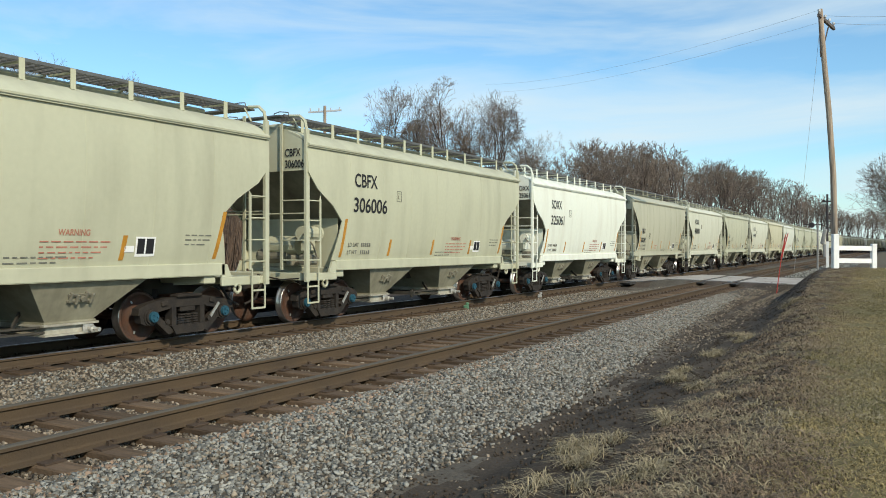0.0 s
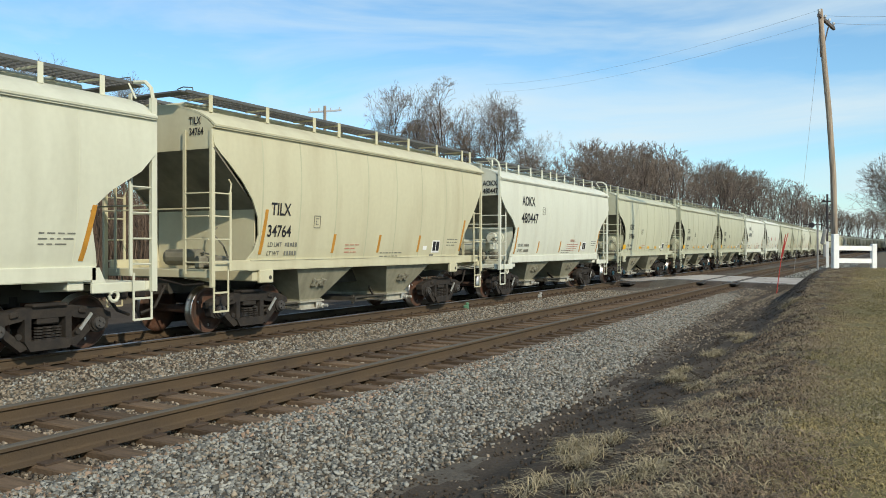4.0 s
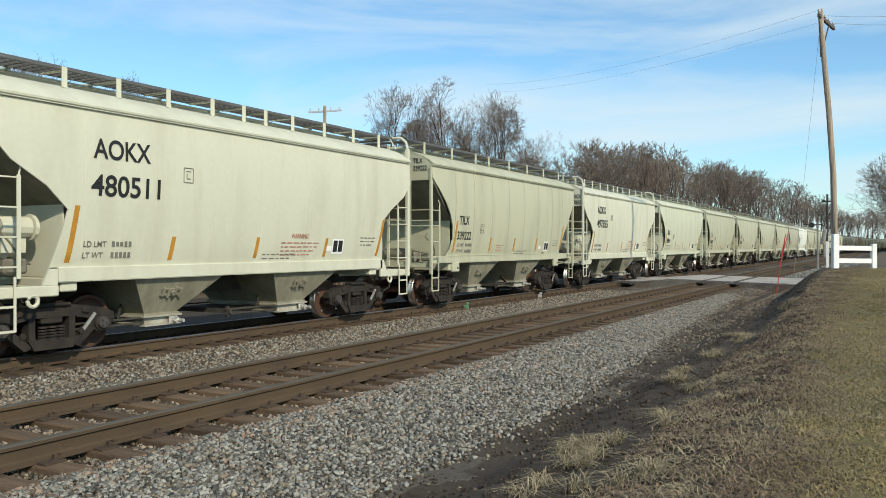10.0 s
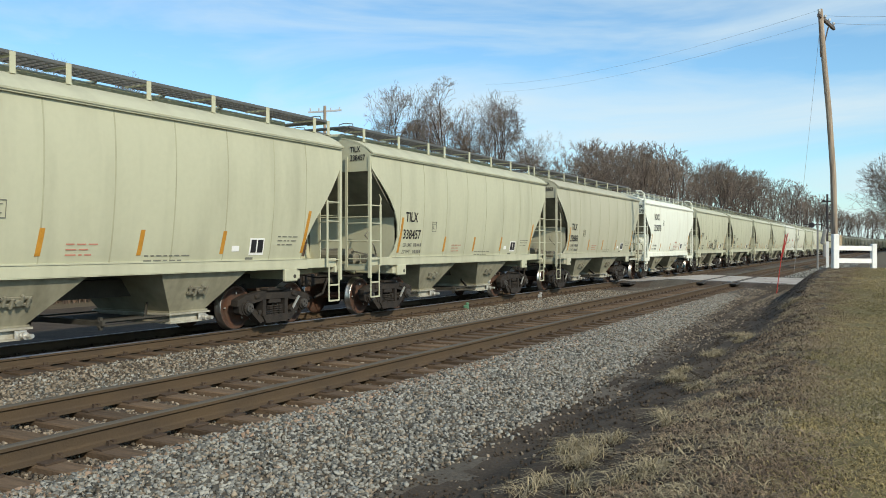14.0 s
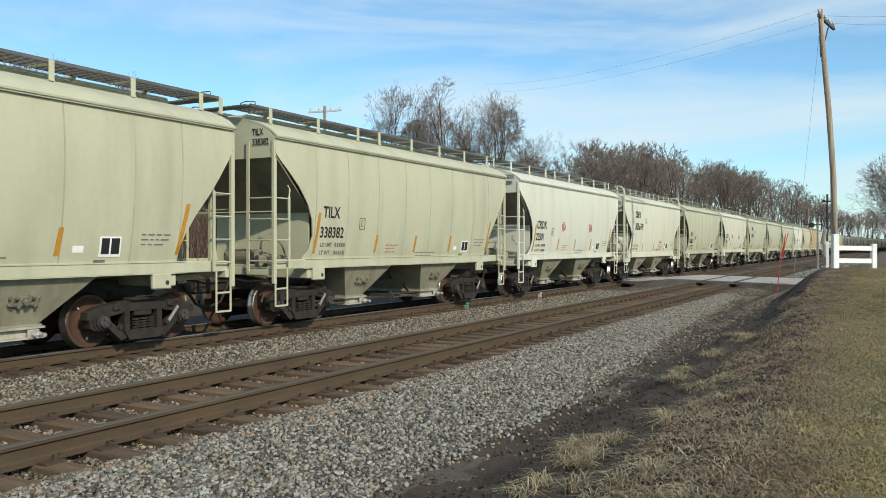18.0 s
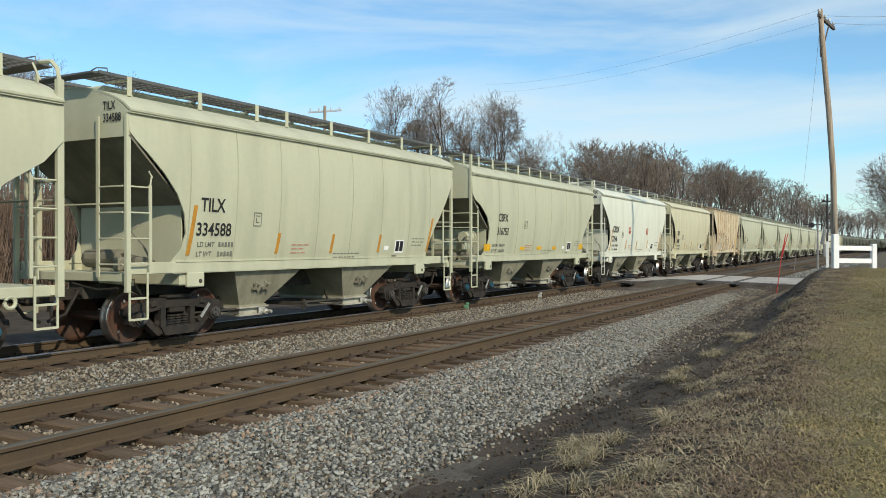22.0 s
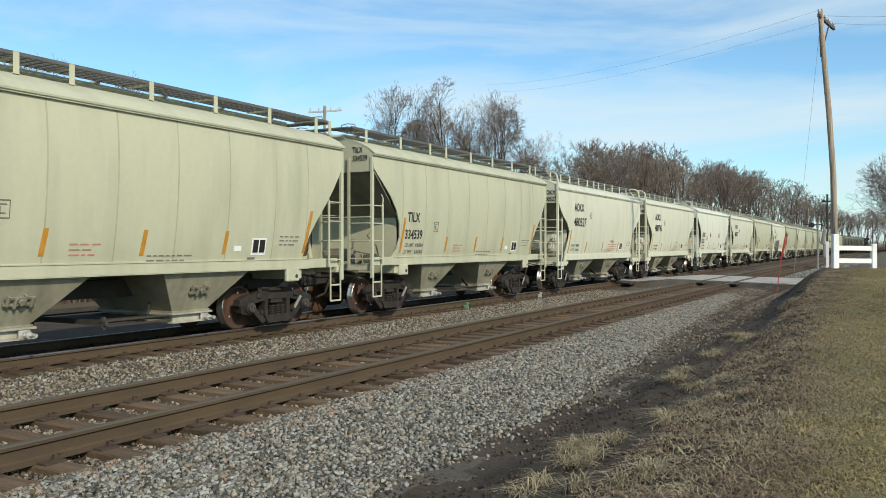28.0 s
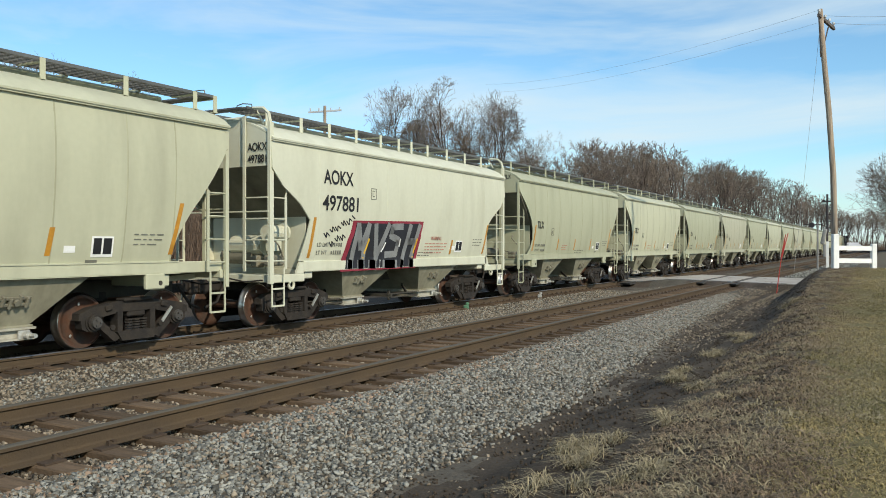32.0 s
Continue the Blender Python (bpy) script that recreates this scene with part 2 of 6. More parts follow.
def prism(bm, outline, thick, m=None, mat=0):
    """A flat outline (list of 2D points, in x and y) thickened along z, placed by m."""
    m = m or Matrix()
    lo = [bm.verts.new(m @ Vector((x, y, -thick / 2))) for x, y in outline]
    hi = [bm.verts.new(m @ Vector((x, y, thick / 2))) for x, y in outline]
    bm.faces.new(lo[::-1]).material_index = mat
    bm.faces.new(hi).material_index = mat
    k = len(outline)
    for i in range(k):
        bm.faces.new((lo[i], lo[(i + 1) % k], hi[(i + 1) % k], hi[i])).material_index = mat


def shell(bm, outer, inner, mat=0):
    """A sheet with thickness from two equal grids of points."""
    o = [[bm.verts.new(p) for p in row] for row in outer]
    i = [[bm.verts.new(p) for p in row] for row in inner]
    r, c = len(o), len(o[0])
    for a in range(r - 1):
        for b in range(c - 1):
            bm.faces.new((o[a][b], o[a][b + 1], o[a + 1][b + 1], o[a + 1][b])).material_index = mat
            bm.faces.new((i[a][b], i[a + 1][b], i[a + 1][b + 1], i[a][b + 1])).material_index = mat
    def rim(*points):
        bm.faces.new([bm.verts.new(p) for p in points]).material_index = mat

    for b in range(c - 1):
        for a in (0, r - 1):
            rim(outer[a][b], inner[a][b], inner[a][b + 1], outer[a][b + 1])
    for a in range(r - 1):
        for b in (0, c - 1):
            rim(outer[a][b], outer[a + 1][b], inner[a + 1][b], inner[a][b])


def fast_mesh(name, verts, faces, mats, parent=None, label="", indices=None):
    """One mesh from numpy arrays: verts (n, 3), faces (m, 3 or 4)."""
    me = bpy.data.meshes.new(name)
    k = faces.shape[1]
    me.vertices.add(len(verts))
    me.vertices.foreach_set("co", np.ascontiguousarray(verts, dtype=np.float32).ravel())
    me.loops.add(faces.size)
    me.loops.foreach_set("vertex_index", np.ascontiguousarray(faces, dtype=np.int32).ravel())
    me.polygons.add(len(faces))
    me.polygons.foreach_set("loop_start", np.arange(0, faces.size, k, dtype=np.int32))
    if indices is not None:
        me.polygons.foreach_set("material_index", np.ascontiguousarray(indices, dtype=np.int32))
    for m in mats:
        me.materials.append(M[m])
    me.update(calc_edges=True)
    me.validate()
    ob = new(name, me)
    if parent:
        ob.parent = parent
    if label:
        ob["label"] = label
    return ob


def bmn():
    return bmesh.new()


# ---- the line of the tracks ----
NEAR, FAR = 6.75, 12.75       # centre lines, metres to the -X side of the camera
NEAR_Z = 0.19                 # rail tops of the near track
BEND, CURVE = 230.0, 3.1e-4   # the line bends to +X in the distance


def shift(y):
    return CURVE * max(0.0, y - BEND) ** 2


def slope_of(y):
    return 2 * CURVE * max(0.0, y - BEND)


def on_track(d, y, z=0.0):
    return Vector((shift(y) - d, y, z))


def smooth(a, b, x):
    t = np.clip((x - a) / (b - a), 0, 1)
    return t * t * (3 - 2 * t)


SKEW = 0.5                    # the road crosses the line aslant


# ---- the ground: one sheet that follows the line of the tracks ----
def section(d, y):
    """Height of the ground at d metres to the -X side of the line, y metres along it."""
    lawn = 0.30 + 0.65 * smooth(6, 30, y) - 0.69 * smooth(33, 36, y) + 0.02 * np.clip(-d, 0, 30) * smooth(8, 25, y) * (1 - smooth(33, 36, y))
    e = d - 1.15 * smooth(8, 30, y)       # the bank creeps towards the track
    bank = lawn * (1 - smooth(0.8, 2.3, e)) + 0.02 * smooth(0.8, 2.3, e)
    z = np.where(e < 2.3, bank, 0.02 - 0.24 * smooth(2.3, 3.1, e))
    z = np.where(e > 3.1, -0.22 + 0.20 * smooth(3.3, 5.2, d), z)
    z = np.where(d > 5.2, NEAR_Z - 0.20 - 0.05 * smooth(5.3, 5.75, d), z)
    z = np.where(d > 7.95, (NEAR_Z - 0.25) + 0.05 * smooth(7.95, 8.2, d) - 0.23 * smooth(8.3, 9.8, d), z)
    z = np.where(d > 9.8, -0.24 + 0.02 * smooth(9.8, 11.0, d), z)
    z = np.where(d > 14.2, -0.22 - 0.45 * smooth(14.2, 16.0, d), z)
    yr = y - SKEW * np.clip(d - 4, -6, 12)
    road = smooth(35.3, 36.2, yr) * (1 - smooth(43.0, 44.5, yr)) * (1 - smooth(15, 17, d))
    return z * (1 - road) + road * np.where(d < 9.0, NEAR_Z - 0.02, np.where(d < 11, NEAR_Z - 0.02 - 0.19 * smooth(9, 11, d), -0.02))


def patchy(d, y):
    """A slow uneven field between 0 and 1, for patches of growth."""
    v = np.sin(d * 4.1 + 1.7 * np.sin(y * 1.9)) + np.sin(y * 3.3 + 2.1 * np.sin(d * 2.7 + 1)) + 0.7 * np.sin(d * 9.0 - y * 6.1) + 0.5 * np.sin(y * 11 + d * 5)
    return np.clip(0.5 + v / 4.5, 0, 1)


def weed_edge(y):
    return np.interp(y, [4, 7, 10, 13, 16.5, 20, 25, 32], [1.5, 1.72, 1.9, 2.0, 1.9, 1.65, 1.65, 1.75])


def lawn_edge(y):
    return np.interp(y, [4, 6, 8.5, 12.5, 23, 35], [0.46, 0.54, 0.68, 0.85, 1.08, 1.2])


def build_ground():
    xs = np.concatenate([np.array([-2500, -900, -400, -200, -110, -70, -48, -36, -28, -22]), np.arange(-19, -16.6, 0.6), np.arange(-16.5, 3.0, 0.16),
                         np.arange(3.0, 10, 0.7), np.array([11, 13, 16, 20, 28, 40, 70, 150, 400, 900, 2500])])
    ys = np.concatenate([np.array([-400, -150, -60, -30, -18]), np.arange(-12, -2, 0.5), np.arange(-2, 30, 0.2), np.arange(30, 60, 0.5), np.arange(60, 130, 3.0), np.arange(130, 460, 10.0),
                         np.array([480, 520, 600, 800, 1200, 2000, 4000])])
    X, Y = np.meshgrid(xs, ys)
    sh = CURVE * np.clip(np.minimum(Y, 600) - BEND, 0, None) ** 2
    D = -X
    Z = section(D, Y)
    rng = np.random.default_rng(3)
    bump = np.where((D < 3.3) & (D > 1.7), 0.018, 0.007)
    Z = Z + rng.normal(0, 1, Z.shape) * bump
    V = np.stack([X + sh, Y, Z], -1).reshape(-1, 3)
    r, c = X.shape
    i = np.arange(r * c).reshape(r, c)
    F = np.stack([i[:-1, :-1], i[:-1, 1:], i[1:, 1:], i[1:, :-1]], -1).reshape(-1, 4)
    cx, cy = -(X[:-1, :-1] + X[1:, 1:]) / 2, (Y[:-1, :-1] + Y[1:, 1:]) / 2
    wob = 0.22 * np.sin(cy * 1.3) + 0.16 * np.sin(cy * 3.1 + 1) + rng.normal(0, 0.13, cx.shape)
    d = cx + wob
    mat = np.full(cx.shape, 5)
    mat[(d < 26) & (cx > 14)] = 2                           # dark soil colour painted in for the train's shade behind the line
    mat[(cx < 14.8)] = 1                                    # ballast bed
    mat[(d < 10.3) & (cx > 8.2)] = 0                        # stones between the tracks
    mat[(d < 5.2)] = 0                                      # shoulder
    mat[(d < np.interp(cy, [6, 9, 13, 17, 36], [3.5, 3.35, 3.5, 3.85, 5.0]))] = 2                         # dirt
    mat[d < weed_edge(cy) - 0.25 + 0.5 * (patchy(cx, cy) - 0.5)] = 3     # weeds
    mat[cx + 0.4 * wob < lawn_edge(cy)] = 4                  # lawn
    mat[(cy > 60) & (cx < 3)] = 5
    ob = fast_mesh("ground", V, F, ["ballast", "bed", "dirt", "soil", "lawn", "field"], indices=mat.ravel())
    ob.data.shade_smooth()
    tagged(ob, "ground with ballast, dark dirt, dead weeds and winter lawn", "ground", kind="structure")


build_ground()


def build_road():
    """The level crossing: pale worn deck panels between and beside the rails, aslant to the track."""
    road = thing("road", "pale worn road surface over the level crossing", "road", kind="structure")
    t = 0.05
    rng = random.Random(4)

    def slab(d0, d1, y0, y1, z, thick, drop=0.0):
        bm = bmn()
        lo, hi = [], []
        for d, y in ((d0, y0), (d1, y0), (d1, y1), (d0, y1)):
            yy = y + SKEW * max(-6, min(12, d - 4))
            zz = z - (drop if d == d1 else 0.0)
            lo.append(bm.verts.new((-d, yy, zz - thick)))
            hi.append(bm.verts.new((-d, yy, zz + rng.uniform(-0.004, 0.004))))
        bm.faces.new(lo)
        bm.faces.new(hi[::-1])
        for i in range(4):
            bm.faces.new((lo[i], hi[i], hi[(i + 1) % 4], lo[(i + 1) % 4]))
        bmesh.ops.recalc_face_normals(bm, faces=bm.faces)
        return bm

    for d0, d1, z in ((-2, 2.0, NEAR_Z - 0.01), (2.02, 5.85, NEAR_Z - 0.01), (6.15, 7.35, NEAR_Z - 0.005), (7.65, 8.98, NEAR_Z + 0.005), (9.0, 11.0, NEAR_Z + 0.005), (11.02, 11.85, 0.0), (12.15, 13.35, -0.005), (13.65, 16, -0.02), (16.01, 22, -0.03)):
        cuts = 3 if d0 in (6.15, 12.15) else 1
        for k in range(cuts):
            w = 6.6 / cuts
            part("deck_panel", slab(d0, d1, 36.3 + w * k, 36.3 + w * (k + 1) - (0.03 if cuts > 1 else 0), z, t, 0.19 if d0 == 9.0 else 0.0), "concrete", road)
    for d in (5.92, 6.08, 7.42, 7.58, 11.92, 12.08, 13.42, 13.58):
        z = NEAR_Z if d < 9 else 0.0
        part("flangeway_strip", slab(d - 0.03, d + 0.03, 36.2, 43.0, z - 0.012, 0.05), "rubber", road, "dark rubber flangeway strip")
    for d in (6.0, 7.5, 11.2):
        part("rubber_mat", slab(d - 0.3, d + 0.3, 34.9, 36.15, (NEAR_Z if d < 9 else 0.0) - 0.04, 0.06), "rubber", road, "black rubber mat before the deck")


build_road()


def rail_profile():
    h = [(-0.075, 0), (-0.075, 0.012), (-0.015, 0.03), (-0.009, 0.05), (-0.009, 0.13), (-0.036, 0.145), (-0.037, 0.172), (-0.028, 0.185)]
    return h + [(-x, z) for x, z in h[::-1]]


def build_track(name, d, top, label, head):
    track = thing(name, label, "railway track", kind="structure")
    ys = list(np.arange(-16, 60, 4.0)) + list(np.arange(60, 220, 20.0)) + list(np.arange(220, 620, 10.0))
    pr = rail_profile()
    for side in (-0.755, 0.755):
        bm = bmn()
        rings = []
        for y in ys:
            a = -math.atan(slope_of(y))
            c = on_track(d - side, y, top - 0.185)
            rings.append([bm.verts.new(c + Vector((x * math.cos(a), x * math.sin(a), z))) for x, z in pr])
        k = len(pr)
        for p, q in zip(rings, rings[1:]):
            for i in range(k):
                f = bm.faces.new((p[i], p[(i + 1) % k], q[(i + 1) % k], q[i]))
                f.material_index = 1 if i in (6, 7, 8) else 0
        bm.faces.new(rings[0])
        bm.faces.new(rings[-1][::-1])
        bmesh.ops.recalc_face_normals(bm, faces=bm.faces)
        part("rail", bm, ["rail", head], track, "rusty steel rail with a worn head")
    return track


near_track = build_track("near_track", NEAR, NEAR_Z, "empty track of rusty rails on brown wooden ties", "railtop")
far_track = build_track("far_track", FAR, 0.0, "track under the train, rusty rails with polished heads on ties", "shinytop")


# ---- hopper cars ----
SIDE = [(1.37, 1.40), (1.43, 1.65), (1.475, 1.95), (1.515, 2.3), (1.545, 2.65), (1.56, 3.0), (1.56, 3.35), (1.545, 3.65), (1.51, 3.97)]


def half_width(z):
    return float(np.interp(z, [p[1] for p in SIDE], [p[0] for p in SIDE]))


CUT_ROUND = [(1.40, 1.02), (1.65, 1.24), (1.95, 1.33), (2.3, 1.27), (2.65, 1.08), (3.0, 0.77), (3.35, 0.37), (3.62, 0.03), (3.86, 0.0)]
CUT_STRAIGHT = [(1.40, 1.08), (1.65, 1.15), (1.95, 1.23), (2.3, 1.31), (2.65, 0.92), (3.0, 0.33), (3.35, 0.0), (3.62, 0.0), (3.86, 0.0)]
CUT_REAR = [(1.40, 1.32), (1.65, 1.32), (1.95, 1.2), (2.3, 0.98), (2.65, 0.70), (3.0, 0.44), (3.35, 0.2), (3.62, 0.03), (3.86, 0.0)]
CUT_SQUARE = [(1.40, 0.95), (1.65, 1.2), (1.95, 1.33), (2.3, 1.3), (2.65, 1.08), (3.0, 0.58), (3.15, 0.2), (3.27, 0.0), (3.97, 0.0)]
CUT_SQUARE_REAR = [(1.40, 1.02), (1.65, 1.2), (1.95, 1.25), (2.3, 1.1), (2.65, 0.8), (3.0, 0.42), (3.15, 0.2), (3.27, 0.0), (3.97, 0.0)]
CUT_RIBBED = [(1.40, 1.36), (2.58, 1.36), (4.2, 0.0), (4.3, 0.0)]
CUT_RIBBED_FRONT = [(1.40, 1.62), (2.62, 1.64), (3.63, 0.72), (4.2, 0.1), (4.3, 0.0)]
FLAT = SIDE[:4] + [(1.53, 2.65), (1.53, 3.2), (1.53, 3.75), (1.53, 4.28)]
TALL = SIDE[:-1] + [(1.505, 4.03)]
HALF = 5.77      # half the body length
PITCH = 12.78    # from car to car


def cut_of(table, z):
    return float(np.interp(z, [p[0] for p in table], [p[1] for p in table]))


def flat_text(words, size, mat, name="lettering", wide=1.0):
    """Lettering as a flat mesh in x and y, from the built-in font, lying from x = 0."""
    cu = bpy.data.curves.new(name, 'FONT')
    cu.body, cu.size, cu.offset = words, size, size * 0.016
    ob = bpy.data.objects.new(name, cu)
    me = bpy.data.meshes.new_from_object(ob)
    bpy.data.objects.remove(ob)
    bpy.data.curves.remove(cu)
    me.name = name
    co = np.empty(len(me.vertices) * 3, np.float32)
    me.vertices.foreach_get("co", co)
    co = co.reshape(-1, 3)
    co[:, 0] *= wide
    me.vertices.foreach_set("co", co.ravel())
    me.materials.clear()
    me.materials.append(M[mat])
    return me


def on_side(me, y0, z0, lift=0.012):
    """Lay a flat mesh on the curved side that faces +X, its x running along +Y from y0, its y up from z0."""
    co = np.empty(len(me.vertices) * 3, np.float32)
    me.vertices.foreach_get("co", co)
    co = co.reshape(-1, 3)
    z = z0 + co[:, 1]
    w = np.interp(z, [p[1] for p in SIDE], [p[0] for p in SIDE])
    out = np.stack([w + lift, y0 + co[:, 0], z], -1)
    me.vertices.foreach_set("co", out.astype(np.float32).ravel())
    me.update()
    return me


def letter(car, words, size, y0, z0, mat="black", wide=0.85, name="lettering"):
    ob = new(name, on_side(flat_text(words, size, mat, name, wide), y0, z0))
    ob.parent = car
    return ob


def patch(car, name, y, z, w, h, mat, lean=0.0, label="", lift=0.008):
    """A thin strip or plate on the side that faces +X."""
    bm = bmn()
    k = 5
    lo, hi = [], []
    for i in range(k + 1):
        zz = z - h / 2 + h * i / k
        x = half_width(zz)
        yy = y + lean * (zz - z)
        lo.append((x + 0.002, yy, zz))
        hi.append((x + lift, yy, zz))
    shell(bm, [[(p[0], p[1] - w / 2, p[2]) for p in hi], [(p[0], p[1] + w / 2, p[2]) for p in hi]],
          [[(p[0], p[1] - w / 2, p[2]) for p in lo], [(p[0], p[1] + w / 2, p[2]) for p in lo]])
    return part(name, bm, mat, car, label)


def side_sheet(car, paint, sgn, front, rear, ribs, profile=SIDE):
    """One curved side with its cut-back ends; weld seams or ribs stand proud."""
    bm = bmn()
    zs = sorted({p[1] for p in profile} | {1.52, 1.8, 2.12, 2.45, 2.8, 3.15, 3.5})

    def half_width(z):
        return float(np.interp(z, [p[1] for p in profile], [p[0] for p in profile]))

    cols = 12
    outer, inner = [], []
    for z in zs:
        w = half_width(z)
        y0, y1 = -HALF + cut_of(front, z), HALF - cut_of(rear, z)
        outer.append([(sgn * w, y0 + (y1 - y0) * i / cols, z) for i in range(cols + 1)])
        inner.append([(sgn * (w - 0.03), y0 + (y1 - y0) * i / cols, z) for i in range(cols + 1)])
    shell(bm, outer, inner)
    bmesh.ops.recalc_face_normals(bm, faces=bm.faces)
    ob = part("side_sheet", bm, paint, car, smooth=False)
    for p in ob.data.polygons:
        p.use_smooth = abs(p.normal.x) > 0.7
    if ribs:
        bm = bmn()
        spots, wide, deep, coat = ribs
        for dist in spots:
            y = -HALF + dist
            zz = [z for z in zs if -HALF + cut_of(front, z) < y < HALF - cut_of(rear, z)]
            a = [[(sgn * (half_width(z) + deep), y + s * wide / 2, z) for z in zz] for s in (-1, 1)]
            b = [[(sgn * (half_width(z) - 0.005), y + s * wide * 0.9, z) for z in zz] for s in (-1, 1)]
            shell(bm, a, b)
        bmesh.ops.recalc_face_normals(bm, faces=bm.faces)
        tagged(part("weld_seams", bm, coat or paint, car), kind="stuff")
    return ob


def roof_sheet(car, paint, low=3.3, flat=False, up=0.0):
    bm = bmn()
    pr = [(1.49, 3.945), (1.585, 3.94), (1.59, 3.975), (1.535, 4.015), (1.42, 4.11), (1.2, 4.22), (0.9, 4.33), (0.5, 4.42), (0.0, 4.46)]
    if flat:
        pr = [(1.46, 4.265), (1.575, 4.26), (1.575, 4.30), (1.2, 4.37), (0.9, 4.40), (0.5, 4.44), (0.0, 4.46)]
    pr = [(x, z + up) for x, z in pr]
    pr = pr + [(-x, z) for x, z in pr[-2::-1]]
    rows = []
    for x, z in pr:
        rows.append((x, z))
    outer = [[(x, y, z) for y in (-HALF, -HALF / 2, 0, HALF / 2, HALF)] for x, z in rows]
    inner = [[(x * 0.985, y, z - 0.03) for y in (-HALF, -HALF / 2, 0, HALF / 2, HALF)] for x, z in rows]
    shell(bm, outer, inner)
    bmesh.ops.recalc_face_normals(bm, faces=bm.faces)
    ob = part("roof", bm, paint, car)
    for p in ob.data.polygons:
        p.use_smooth = abs(p.normal.y) < 0.5 and abs(p.center.x) < 1.5
    # end panels under the roof
    for s in (-1, 1):
        bm = bmn()
        out = [(x * 0.955, z - 0.02) for x, z in pr[1:-1]] + [(-1.5, low), (1.5, low)]
        prism(bm, [(x, z) for x, z in out], 0.03, Matrix(((1, 0, 0, 0), (0, 0, 1, s * (HALF - 0.02)), (0, 1, 0, 0), (0, 0, 0, 1))))
        bmesh.ops.recalc_face_normals(bm, faces=bm.faces)
        part("end_panel", bm, paint, car)


def slope_sheets(car, paint, high=3.3, flat=False):
    for s in (-1, 1):
        bm = bmn()
        top, low = Vector((0, s * (HALF - 0.03), high + 0.02)), Vector((0, s * (HALF - (1.42 if flat else 2.75)), 2.5 if flat else 1.28))
        n = (low - top).cross(Vector((1, 0, 0))).normalized() * 0.02
        shell(bm, [[Vector((-1.525, 0, 0)) + top + n, Vector((1.525, 0, 0)) + top + n], [Vector((-1.34, 0, 0)) + low + n, Vector((1.34, 0, 0)) + low + n]],
              [[Vector((-1.525, 0, 0)) + top - n, Vector((1.525, 0, 0)) + top - n], [Vector((-1.34, 0, 0)) + low - n, Vector((1.34, 0, 0)) + low - n]])
        bmesh.ops.recalc_face_normals(bm, faces=bm.faces)
        # the darker material stands in for shade under the slope
        part("slope_sheet", bm, "grime", car, "sloping end sheet with its shade painted dark")
        bm = bmn()   # shear plate under the slope
        if flat:
            box(bm, (0, s * (HALF - 1.42), 1.93), (2.9, 0.03, 1.3))
            box(bm, (0, s * (HALF - 1.38), 2.55), (2.9, 0.06, 0.08))
        else:
            box(bm, (0, s * (HALF - 1.33), 1.86), (2.74, 0.03, 1.24))
        for x in (-1.0, -0.35, 0.35, 1.0) if flat else ():
            box(bm, (x, s * (HALF - (1.36 if flat else 1.28)), 1.85), (0.035, 0.1, 1.14))
        part("bulkhead", bm, paint, car)


